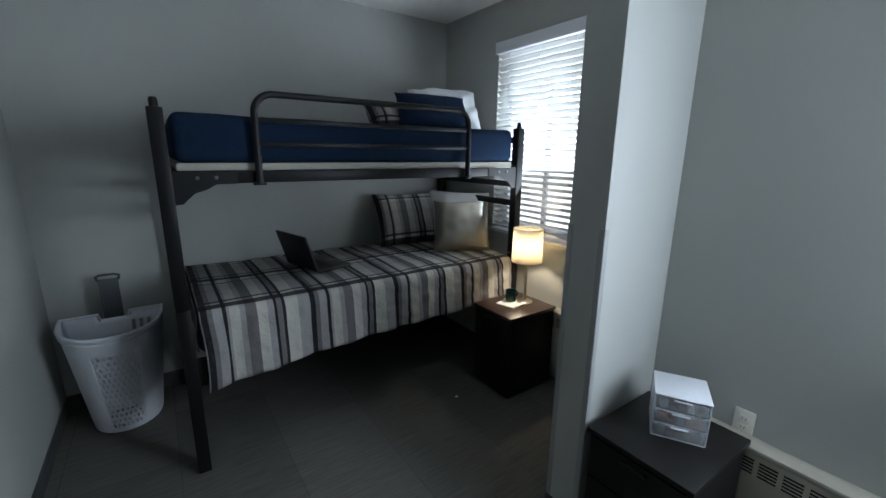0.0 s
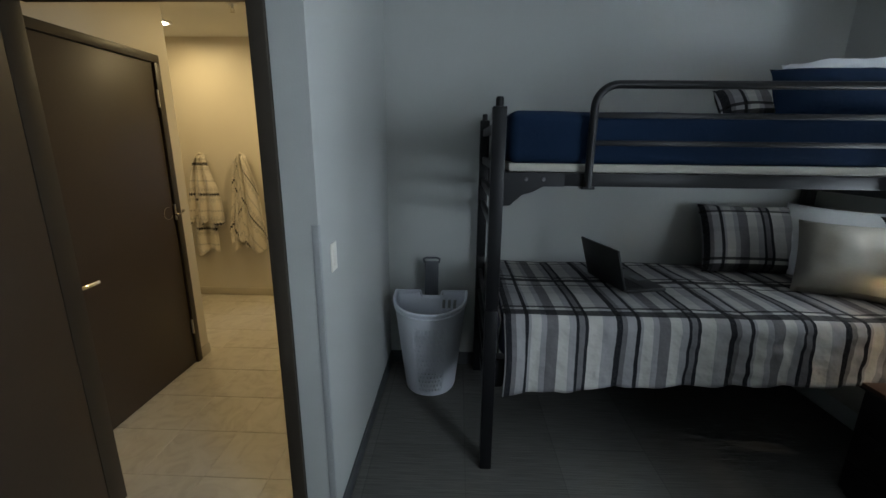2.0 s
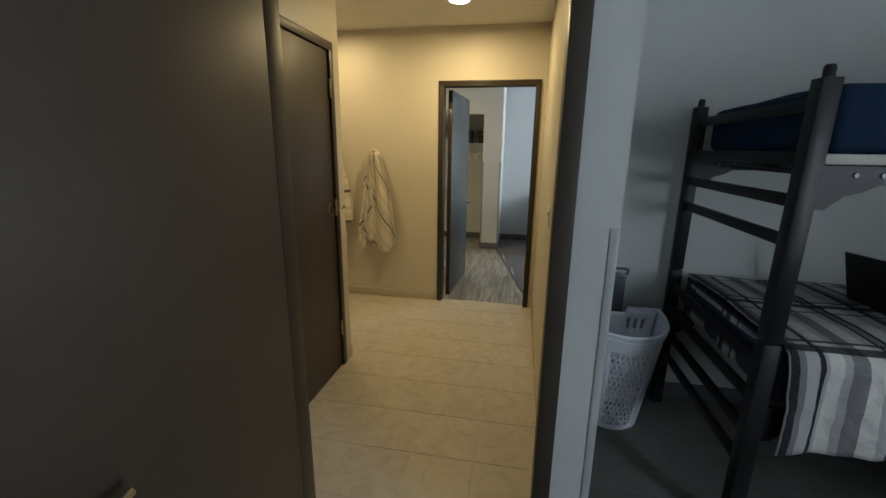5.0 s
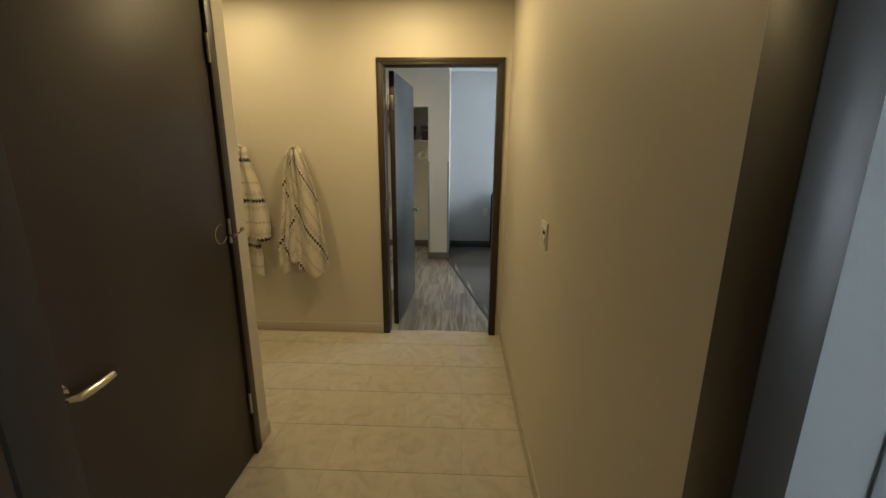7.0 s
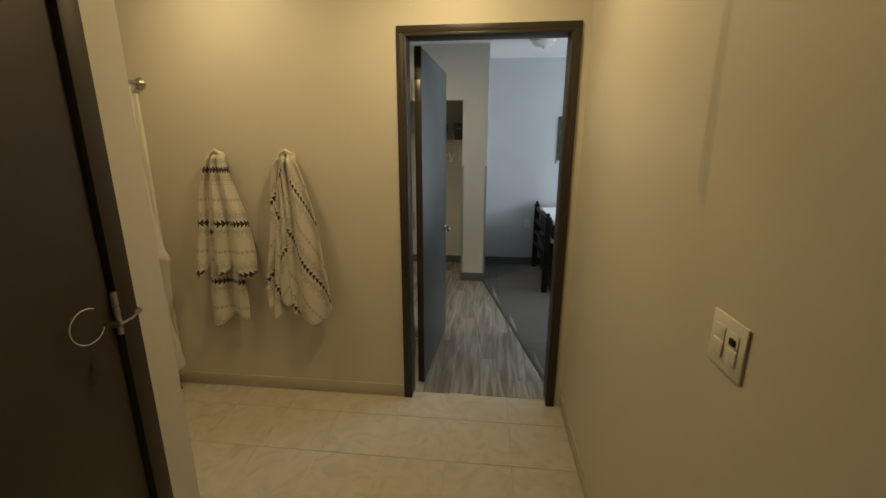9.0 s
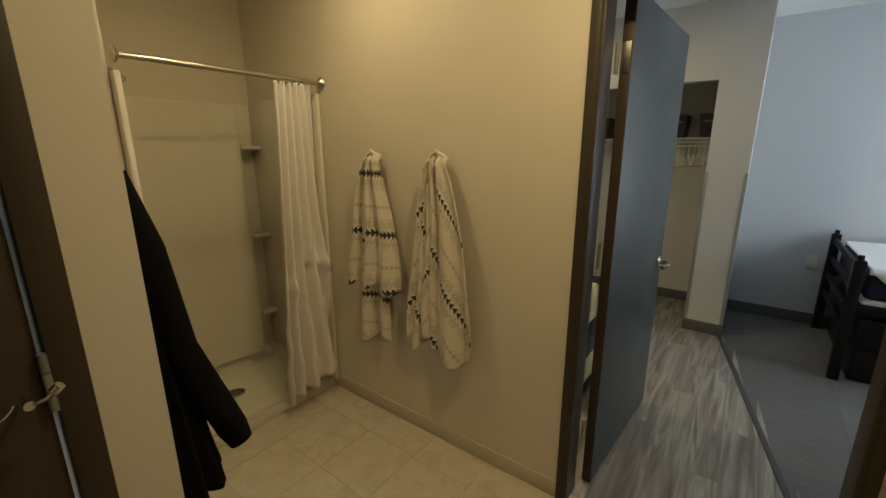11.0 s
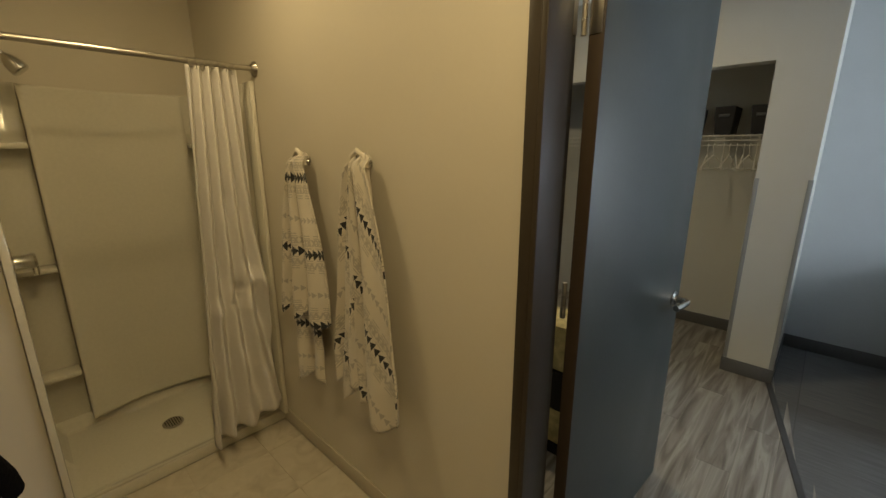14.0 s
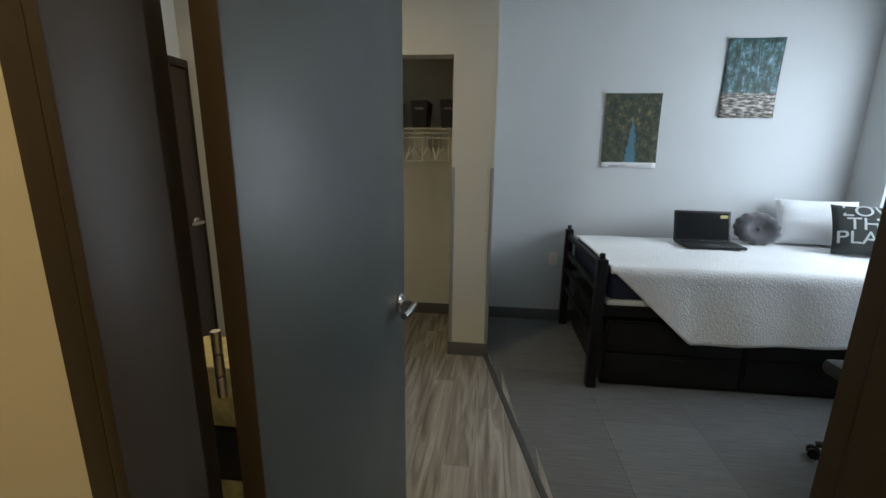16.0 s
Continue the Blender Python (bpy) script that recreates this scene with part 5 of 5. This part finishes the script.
# ---------- shower ----------
def shower():
    x0, x1, y0, y1 = -3.93, -3.212, 3.302, 4.258
    pan = thing("shower_pan", (-3.6, 3.78, 0), "cream fibreglass shower tray with a low sill", "shower tray")
    bm = B()

    def f(u, v):
        x, y = x0 + (x1 - x0) * u, y0 + (y1 - y0) * v
        e = min(u / 0.06, (1 - u) / 0.13, v / 0.05, (1 - v) / 0.05, 1)
        e = max(0, e)
        rim = 0.062 if u > 0.5 else 0.12
        r = math.hypot(x + 3.6, y - 3.78)
        z = rim - (rim - 0.033) * (3 * e * e - 2 * e ** 3) - 0.012 * max(0, 1 - r / 0.4)
        return Vector((x, y, z))
    sheet(bm, 60, 60, f)
    part("tray", bm, FIBRE, pan)
    boxpart("sill", (x1 - 0.002, y0, 0, x1 + 0.012, y1, 0.060), FIBRE, pan, 0.005)
    dr = thing("drain", (-3.6, 3.78, 0.026), "round dark drain grate in the shower tray", "drain")
    bm = B()
    lathe(bm, [(0.0005, 0.0), (0.05, 0.0), (0.053, -0.002)], 32, (-3.6, 3.78, 0.030), close=False)
    part("grate", bm, STEEL, dr)
    bm = B()
    for k in range(-3, 4):
        L = math.sqrt(0.044 ** 2 - (k * 0.012) ** 2)
        box(bm, -3.6 - L, 3.78 + k * 0.012 - 0.002, 0.0302, -3.6 + L, 3.78 + k * 0.012 + 0.002, 0.0312)
    part("slots", bm, DARK, dr)
    su = thing("shower_surround", (x0, 3.78, 0.09), "cream moulded shower surround with corner shelves", "shower surround")
    zt = 1.86
    bm = B()
    ya, yb = y0 + 0.17, y1 - 0.13

    def back(u, v):
        y = ya + (yb - ya) * u
        bow = 0.13 - 0.12 * math.sin(math.pi * u)
        ledge = 0.012 * (1 / (1 + math.exp((v - (0.50 - 0.06 * math.sin(math.pi * u))) * 60))) + 0.008 * (1 / (1 + math.exp((v - (0.84 - 0.03 * math.sin(math.pi * u))) * 60)))
        return Vector((x0 + 0.014 + bow * 0.5 + ledge, y, 0.10 + (zt - 0.12) * v))
    sheet(bm, 30, 120, back)
    part("back_panel", bm, FIBRE, su, thick=0.004)
    for (a, b) in ((y0, ya), (yb, y1)):
        boxpart("corner_column", (x0, a + 0.001, 0.10, x0 + 0.012, b - 0.001, zt - 0.01), FIBRE, su, 0.004)
        for z in (0.41, 0.98, 1.58):
            bm = B()
            box(bm, x0 + 0.012, a + 0.004, z - 0.03, x0 + 0.12, b - 0.004, z, bev=0.01)
            part("shelf", bm, FIBRE, su)
    for y, s in ((y0, 1), (y1, -1)):
        bm = B()
        box(bm, x0 + 0.012, min(y, y + s * 0.012), 0.09, x1 - 0.031, max(y, y + s * 0.012), zt, bev=0.003)
        part("side_panel", bm, FIBRE, su)
        bm = B()
        box(bm, x1 - 0.03, min(y + s * 0.001, y + s * 0.026), 0.06, x1 + 0.06, max(y + s * 0.001, y + s * 0.026), zt, bev=0.007)
        part("flange", bm, FIBRE, su)
    hd = thing("shower_sprayer", (-3.62, 3.31, 1.97), "chrome shower head on a short arm", "shower head")
    bm = B()
    tube(bm, [(-3.76, 3.302, 2.03), (-3.76, 3.34, 2.035), (-3.757, 3.39, 2.015), (-3.75, 3.435, 1.96)], 0.0085, 12)
    part("arm", bm, CHROME, hd)
    bm = B()
    tube(bm, [(-3.75, 3.43, 1.965), (-3.748, 3.45, 1.945), (-3.745, 3.462, 1.93), (-3.742, 3.476, 1.91), (-3.738, 3.496, 1.885), (-3.737, 3.5, 1.88)], [0.012, 0.012, 0.026, 0.034, 0.036, 0.03], 24)
    part("nozzle", bm, CHROME, hd)
    mx = thing("shower_valve", (-3.70, 3.315, 1.05), "chrome shower valve with a lever knob", "shower valve")
    bm = B()
    tube(bm, [(-3.70, 3.314, 1.05), (-3.70, 3.322, 1.05), (-3.70, 3.326, 1.05)], [0.075, 0.075, 0.065], 32)
    part("plate", bm, CHROME, mx)
    bm = B()
    tube(bm, [(-3.70, 3.326, 1.05), (-3.70, 3.35, 1.05), (-3.70, 3.39, 1.05), (-3.70, 3.4, 1.05)], [0.034, 0.032, 0.038, 0.032], 24)
    tube(bm, [(-3.70, 3.385, 1.05), (-3.69, 3.39, 1.02), (-3.685, 3.39, 0.985)], [0.016, 0.014, 0.011], 10)
    part("knob", bm, CHROME, mx)
    rod = thing("curtain_rod", (-3.135, 3.78, 1.912), "brushed metal shower curtain rod with round end flanges", "curtain rod")
    xr, zr = -3.135, 1.912
    bm = B()
    tube(bm, [(xr, 3.302, zr), (xr, 4.258, zr)], 0.0125, 16)
    part("bar", bm, STEEL, rod)
    for y, s in ((3.3025, 1), (4.2575, -1)):
        bm = B()
        tube(bm, [(xr, y, zr), (xr, y + s * 0.006, zr), (xr, y + s * 0.02, zr)], [0.034, 0.032, 0.016], 24)
        part("end_flange", bm, STEEL, rod)
    cu = thing("shower_curtain", (xr, 4.1, zr), "off-white vinyl shower curtain drawn to one side in folds", "shower curtain")
    bm = B()

    def g(u, v):
        yt0, yt1 = 3.965, 4.165
        yb0, yb1 = 3.855, 4.20
        ya_, yb_ = yt0 + (yb0 - yt0) * v, yt1 + (yb1 - yt1) * v
        y = ya_ + (yb_ - ya_) * u
        uu = u ** (1 - 0.35 * v)
        f1 = math.sin(uu * 2 * math.pi * (5.2 - 1.6 * v) + 0.9 * math.sin(v * 4)) * (0.02 + 0.02 * v) + math.sin(u * 31 + v * 7) * 0.006 * v
        dent = 0.035 * math.exp(-((v - 0.60 - 0.03 * math.sin(u * 6)) / 0.025) ** 2) * math.sin(u * 9) + noise.noise(Vector((u * 5, v * 14, 2))) * 0.022 * v
        return Vector((xr + f1 + dent + 0.035 * v, y, 1.895 - v * (1.80 - 0.10 * (u > 0) * u - 0.02 * math.sin(u * 7))))
    sheet(bm, 120, 90, g)
    part("drape", bm, CURT, cu, thick=0.0012)
    for k in range(7):
        y = 3.975 + k * 0.030
        bm = B()
        tube(bm, arc((xr, y, zr - 0.012), 0.024, 0, 360, 16, "xz"), 0.0018, 6, False)
        part("curtain_ring", bm, STEEL, cu)


shower()

# ---------- wardrobe recess ----------
sh = thing("wire_shelf", (-2.2, 7.245, 1.63), "white wire shelf with a hanging rail", "wire shelf")
bm = B()
for k in range(30):
    x = -2.95 + k * 0.052
    tube(bm, [(x, 7.435, 1.64), (x, 7.065, 1.64), (x, 7.06, 1.60)], 0.0022, 6)
part("wires", bm, WIRE, sh)
bm = B()
for y, z in ((7.43, 1.636), (7.245, 1.636), (7.065, 1.636), (7.057, 1.60), (7.075, 1.565)):
    tube(bm, [(-2.98, y, z), (-1.437, y, z)], 0.0032, 8)
part("rail", bm, WIRE, sh)


def hanger(x, turn):
    ob = thing("coat_hanger", (x, 7.075, 1.57), "white plastic coat hanger on the wire rail", "coat hanger", "coat hangers")
    r = Matrix.Rotation(radians(turn), 3, "Z")
    o = Vector((x, 7.075, 1.545))
    bm = B()
    tube(bm, [r @ Vector(p) + o for p in [(0, 0.02, 0.018), (0, 0.0, 0.034), (0, -0.02, 0.02), (0, -0.012, 0.0), (0, 0, -0.02), (0, 0, -0.05)]], 0.0022, 6)
    part("hook", bm, WIRE, ob)
    bm = B()
    tube(bm, [r @ Vector(p) + o for p in [(0, 0, -0.05), (0, -0.1, -0.09), (0, -0.2, -0.14), (0, -0.19, -0.155), (0, 0, -0.15), (0, 0.19, -0.155), (0, 0.2, -0.14), (0, 0.1, -0.09), (0, 0, -0.05)]], 0.004, 8)
    part("body", bm, WIRE, ob)


for k, (x, a) in enumerate(((-1.50, 6), (-1.54, -12), (-1.575, 3), (-1.62, 14), (-1.66, -5), (-1.70, 9), (-1.76, -10), (-1.80, 4), (-1.86, 12), (-1.93, -8))):
    hanger(x, a)
for x0 in (-1.515, -1.74, -1.97, -2.42):
    bn = thing("storage_bin", (x0 + 0.007, 7.245, 1.645), "black fabric storage bin on the wire shelf", "storage bin", "storage bins")
    bm = B()
    vs = box(bm, x0 - 0.06, 7.105, 1.645, x0 + 0.074, 7.385, 1.845, bev=0.006)
    for v in vs:
        if v.co.z < 1.7:
            v.co.x = x0 + 0.007 + (v.co.x - x0 - 0.007) * 0.8
            v.co.y = 7.245 + (v.co.y - 7.245) * 0.86
    part("body", bm, BINM, bn)
    boxpart("handle", (x0 - 0.025, 7.097, 1.77, x0 + 0.04, 7.105, 1.79), GREYPL, bn, 0.002)
tbl = thing("parcel_stack", (-2.2, 5.22, 0), "stack of dark cartons and speckled gold parcels beside the door", "parcels")
boxpart("carton", (-2.36, 5.07, 0.0, -1.80, 5.37, 0.05), BLACKW, tbl, 0.003)
boxpart("parcel", (-2.34, 5.09, 0.051, -1.82, 5.35, 0.25), STRAW, tbl, 0.008, "speckled gold paper parcel")
boxpart("carton", (-2.35, 5.08, 0.251, -1.81, 5.36, 0.46), BLACKW, tbl, 0.003)
boxpart("parcel", (-2.33, 5.10, 0.461, -1.83, 5.34, 0.70), STRAW, tbl, 0.008, "speckled gold paper parcel")

# ---------- single bed ----------
bx0, bx1, by0, by1 = -0.490, 1.59, 6.355, 7.38
bed = thing("single_bed", (0.55, 6.895, 0), "black metal single bed with ladder ends", "bed")
for px in (bx0, bx1):
    for py in (by0, by1):
        bm = B()
        rect_bar(bm, px - 0.03, py - 0.03, 0, px + 0.03, py + 0.03, 0.845, 0.004)
        part("post", bm, BLACK, bed)
        bm = B()
        tube(bm, [(px, py, 0.84), (px, py, 0.872), (px, py, 0.88)], [0.017, 0.017, 0.013], 16)
        part("stacking_pin", bm, BLACK, bed)
    for z in (0.79, 0.64, 0.49, 0.34):
        boxpart("end_rail", (px - 0.012, by0 + 0.03, z - 0.022, px + 0.012, by1 - 0.03, z + 0.022), BLACK, bed, 0.003)
for py in (by0, by1):
    boxpart("side_rail", (bx0 + 0.03, py - 0.014, 0.49, bx1 - 0.03, py, 0.55), BLACK, bed, 0.002)
for k in range(9):
    xx = bx0 + 0.15 + k * 0.21
    boxpart("cross_slat", (xx, by0, 0.50, xx + 0.05, by1 - 0.014, 0.515), BLACK, bed, 0.001)
mattress("mattress", bx0 + 0.045, by0 - 0.005, bx1 - 0.045, by1 - 0.02, 0.552, 0.785, NAVYD, "navy mattress with a white edge on the single bed", WHITEF)


def quilt():
    ob = thing("quilt", (0.6, 6.895, 0.80), "white stitched quilt hanging low over the bed front", "quilt")
    bm = B()
    xa, xb, yb, yf, zt = bx0 + 0.05, bx1 - 0.04, by1 - 0.03, by0 - 0.03, 0.80

    def f(u, v):
        x = xa + (xb - xa) * u
        xs = x - xa
        drop = 0.02 + 0.42 * min(1, max(0, (xs - 0.03)) / 0.46) if xs < 0.49 else 0.44 - 0.06 * (xs - 0.49) / 1.6
        top = yb - yf
        s = v * (top + drop)
        n = noise.noise(Vector((x * 3, s * 3, 8))) * 0.008
        if s < top - 0.04:
            return Vector((x, yb - s, zt + n))
        d = s - (top - 0.04)
        if d < 0.063:
            a = d / 0.063 * math.pi / 2
            return Vector((x, yf + 0.04 - 0.04 * math.sin(a), zt - 0.04 + 0.04 * math.cos(a) + n * 0.5))
        h = d - 0.063
        return Vector((x, yf - 0.004 - h * 0.05 + math.sin(x * 14) * 0.01 * min(1, h / 0.2), zt - 0.04 - h))
    sheet(bm, 120, 70, f, lambda u, v: (u * 2.0, v * 1.45))
    part("cover", bm, QUILT, ob, thick=0.007)


quilt()
for k, (a, b) in enumerate(((-0.415, 0.42), (0.43, 1.27))):
    ch = thing("underbed_chest", ((a + b) / 2, 6.895, 0), "black wooden chest of drawers pushed under the bed", "drawer chest", "chests under the bed")
    boxpart("body", (a, 6.40, 0.0, b, 7.335, 0.44), BLACKW, ch, 0.003)
    for z0, z1 in ((0.03, 0.225), (0.235, 0.43)):
        dr = boxpart("drawer_front", (a + 0.01, 6.383, z0, b - 0.01, 6.40, z1), BLACKW, ch, 0.002)
        boxpart("pull", ((a + b) / 2 - 0.08, 6.373, z1 - 0.035, (a + b) / 2 + 0.08, 6.383, z1 - 0.022), BLACKW, dr, 0.002)
laptop("laptop", (0.455, 7.15, 0.812), -3, 0.40, 0.235, 14, "black laptop, open, screen dark, on the white quilt", sticker=True)

ro = thing("round_cushion", (0.86, 7.2, 0.81), "round charcoal plush cushion with a gathered centre", "cushion")
bm = B()


def rc(u, v):
    a, s = 2 * math.pi * u, math.pi * v
    rad = 0.165 * math.sin(s) ** 0.55 * (1 + 0.035 * math.sin(a * 13) * math.sin(s))
    dp = 0.06 * math.cos(s) * (1 - 0.75 * math.exp(-(math.sin(s) / 0.3) ** 2))
    return Vector((0.86 + rad * math.cos(a), 7.2 - dp + 0.25 * rad * math.sin(a), 0.925 + 0.74 * rad * math.sin(a)))


sheet(bm, 78, 24, rc, wrap=True)
part("cushion", bm, GREYFUR, ro)
bm = B()
lathe(bm, [(0.0005, 0.012), (0.016, 0.008), (0.018, 0)], 16, close=False)
for v in bm.verts:
    v.co = Vector((0.86 + v.co.x, 7.175 - v.co.z, 0.925 + v.co.y))
part("button", bm, GREYFUR, ro)
cushion("pillow", (1.27, 7.17, 0.812), 0.52, 0.36, 0.17, -22, WHITEF, "white pillow leaning on the wall", turn=-14, lump=0.012, seed=21)
tp = cushion("pillow", (1.36, 6.83, 0.812), 0.40, 0.38, 0.13, -32, CHARC, "charcoal cushion with pale printed words", turn=-22, lump=0.006, seed=23)


def lettering(text, parent, at, turn, tilt, size, rise, shift=0.0):
    cu = bpy.data.curves.new("lettering", "FONT")
    cu.body, cu.size, cu.extrude, cu.align_x = text, size, 0.0012, "CENTER"
    tmp = bpy.data.objects.new("lettering", cu)
    scene.collection.objects.link(tmp)
    dg = bpy.context.evaluated_depsgraph_get()
    me = bpy.data.meshes.new_from_object(tmp.evaluated_get(dg))
    bpy.data.objects.remove(tmp)
    me.materials.clear()
    me.materials.append(GREYTXT)
    r = Matrix.Rotation(radians(turn), 3, "Z") @ Matrix.Rotation(radians(tilt), 3, "X")
    for v in me.vertices:
        b, a = (v.co.y + rise) / 0.19 - 1, (v.co.x + shift) / 0.2
        e = max(0.02, (1 - abs(a) ** 2.6) * (1 - abs(b) ** 2.6))
        v.co = r @ Vector((v.co.x + shift, -0.065 * e ** 0.45 - 0.002 - v.co.z, v.co.y + rise))
    ob = new("lettering", me)
    ob["label"] = "pale printed words"
    ob.parent = parent


for txt, rise in (("LOVE", 0.27), ("THIS", 0.17), ("PLACE", 0.07)):
    lettering(txt, tp, (0, 0, 0), -22, -32, 0.128, rise)


def poster(name, x0, x1, z0, z1, m, label, border=0.0, lean=0.0):
    ob = thing(name, ((x0 + x1) / 2, 7.445, z0), label, "poster", "posters on the wall")
    bm = B()

    def f(u, v):
        w, h = x1 - x0, z1 - z0
        curl = 0.004 + 0.010 * abs(2 * u - 1) ** 3 * abs(2 * v - 1) ** 2
        return Vector((x0 + w * u + lean * v, 7.443 - curl, z0 + h * v))
    sheet(bm, 12, 12, f, lambda u, v: (u, v))
    part("sheet", bm, PAPERW if border else m, ob, thick=0.0006)
    if border:
        bm = B()
        sheet(bm, 12, 12, lambda u, v: f(u, border + (1 - border) * v) + Vector((0, -0.0012, 0)), lambda u, v: (u, v))
        part("print", bm, m, ob, "printed woodland pool picture")
        for k in range(3):
            boxpart("caption_bar", (x0 + 0.02, 7.4355, z0 + 0.018 - k * 0.005, x0 + 0.2 - k * 0.03, 7.4375, z0 + 0.020 - k * 0.005), GREYPL, ob, 0)


poster("poster", -0.276, 0.152, 1.36, 1.935, POST1, "poster of a blue forest pool among golden leaves, white lower margin", 0.075, -0.01)
poster("poster", 0.568, 0.966, 1.753, 2.324, POST2, "poster of tall pine trunks over pale ground", 0.0, 0.0)

# desk chair, its foot only in view
chair = thing("desk_chair", (0.69, 5.70, 0), "black swivel desk chair with a five-arm base", "desk chair")
bm = B()
lathe(bm, [(0.03, 0.08), (0.03, 0.14), (0.022, 0.15), (0.022, 0.40)], 20, (0.69, 5.70, 0))
part("column", bm, LAPTOP, chair)
for k in range(5):
    a = radians(150 + 72 * k)
    ex, ey = 0.69 + 0.26 * math.cos(a), 5.70 + 0.26 * math.sin(a)
    bm = B()
    tube(bm, [(0.69, 5.70, 0.11), (0.69 + 0.13 * math.cos(a), 5.70 + 0.13 * math.sin(a), 0.10), (ex, ey, 0.075)], [0.025, 0.02, 0.015], 10)
    arm = part("base_arm", bm, LAPTOP, chair)
    for s in (-1, 1):
        bm = B()
        px, py = -math.sin(a) * s, math.cos(a) * s
        tube(bm, [(ex + px * 0.008, ey + py * 0.008, 0.028), (ex + px * 0.026, ey + py * 0.026, 0.028)], 0.027, 18)
        part("castor", bm, LAPTOP, arm)
boxpart("seat", (0.47, 5.48, 0.42, 0.91, 5.92, 0.50), CHARC, chair, 0.03)
boxpart("backrest", (0.87, 5.50, 0.58, 0.93, 5.90, 1.0), CHARC, chair, 0.025)
boxpart("backrest_bar", (0.87, 5.67, 0.44, 0.90, 5.73, 0.62), LAPTOP, chair, 0.005)

# ---------- floor pieces ----------
tiles = tagged(new("floor_tiled_bathroom"), "cream stone-look floor tiles with darker joints", "tiled floor", "", S)
P, GAP = 0.335, 0.003
bm = B()
box(bm, GAP / 2, GAP / 2, -0.006, P - GAP / 2, P - GAP / 2, 0.0, bev=0.0012, seg=1)
tm = bpy.data.meshes.new("tile")
bm.to_mesh(tm)
bm.free()
tm.materials.append(TILE)


def piece(name, x0, y0, x1, y1, m, parent, z=0.0):
    bm = B()
    box(bm, 0, 0, -0.006, x1 - x0, y1 - y0, z, bev=0.001, seg=1)
    me = bpy.data.meshes.new(name)
    bm.to_mesh(me)
    bm.free()
    me.materials.append(m)
    o = new(name, me)
    o.location = (x0, y0, 0)
    o.parent = parent


col = 0
x = -0.655 - P * 9
for i in range(9):
    xx = x + i * P
    off = 0.0
    for j in range(11):
        yy = 2.05 - 2 * P + off + j * P
        ax, bx_, ay, by_ = xx, xx + P, yy, yy + P
        lim = 1.50
        if bx_ < -2.04:
            lim = 2.97
        if bx_ <= -3.26 or ay >= 4.26 or by_ <= lim:
            continue
        if ay >= lim and by_ <= 4.26 and ax >= -3.198:
            o = new("tile", tm)
            o.location = (ax, ay, 0)
            o.parent = tiles
        else:
            piece("tile", max(ax, -3.198) + GAP / 2, max(ay, lim) + GAP / 2, bx_ - GAP / 2, min(by_, 4.30) - GAP / 2, TILE, tiles)


def edge_x(y):
    return -1.16 + (6.665 - y) * 0.21


vin = tagged(new("floor_vinyl_single_room"), "grey-brown wood-look vinyl planks", "vinyl floor", "", S)
W, L = 0.15, 1.22
n = 0
for i in range(18):
    xx = -3.30 + i * W
    for j in range(-1, 4):
        ya = 4.32 + j * L + (i * 0.47) % L
        yb_ = ya + L
        ya, yb_ = max(ya, 4.32), min(yb_, 7.445)
        if yb_ - ya < 0.02:
            continue
        # clip to the slanting carpet edge
        xr0, xr1 = edge_x(ya), edge_x(yb_)
        if xx > max(xr0, xr1):
            continue
        bm = B()
        ca, cb = min(xx + W - 0.001, xr0), min(xx + W - 0.001, xr1)
        pts = [(xx, ya), (max(ca, xx), ya), (max(cb, xx), yb_), (xx, yb_)]
        lo = [bm.verts.new((a - xx, b - ya, -0.006)) for a, b in pts]
        hi = [bm.verts.new((a - xx, b - ya - (0.001 if b > ya else 0), 0.0)) for a, b in pts]
        bm.faces.new(hi)
        for k in range(4):
            bm.faces.new((lo[k], lo[(k + 1) % 4], hi[(k + 1) % 4], hi[k]))
        bmesh.ops.remove_doubles(bm, verts=bm.verts, dist=1e-5)
        me = bpy.data.meshes.new("plank")
        bm.to_mesh(me)
        bm.free()
        me.materials.append(VINYL)
        o = new("plank", me)
        o.location = (xx, ya, 0)
        o.parent = vin
bm = B()
f = [bm.verts.new(p) for p in ((edge_x(4.32), 4.32, -0.001), (1.62, 4.32, -0.001), (1.62, 7.445, -0.001), (edge_x(7.445), 7.445, -0.001))]
bm.faces.new(f)
tagged(finish("floor_carpet_single_room", bm, CARPET_B, False), "grey loop-pile carpet planks", "carpet floor", "", S)
bm = B()
for a, b, z in ((-0.018, 0.018, 0.004),):
    q0, q1 = 4.42, 6.665
    f = [bm.verts.new(p) for p in ((edge_x(q0) + a, q0, 0), (edge_x(q0) + b, q0, 0), (edge_x(q1) + b, q1, 0), (edge_x(q1) + a, q1, 0))]
    g = [bm.verts.new(v.co + Vector((0.006 if k in (0, 3) else -0.006, 0, z))) for k, v in enumerate(f)]
    bm.faces.new(g)
    for k in range(4):
        bm.faces.new((f[k], f[(k + 1) % 4], g[(k + 1) % 4], g[k]))
tagged(finish("carpet_trim", bm, BASE_D, False), "dark rubber reducer strip between vinyl and carpet", "floor trim", "", S)
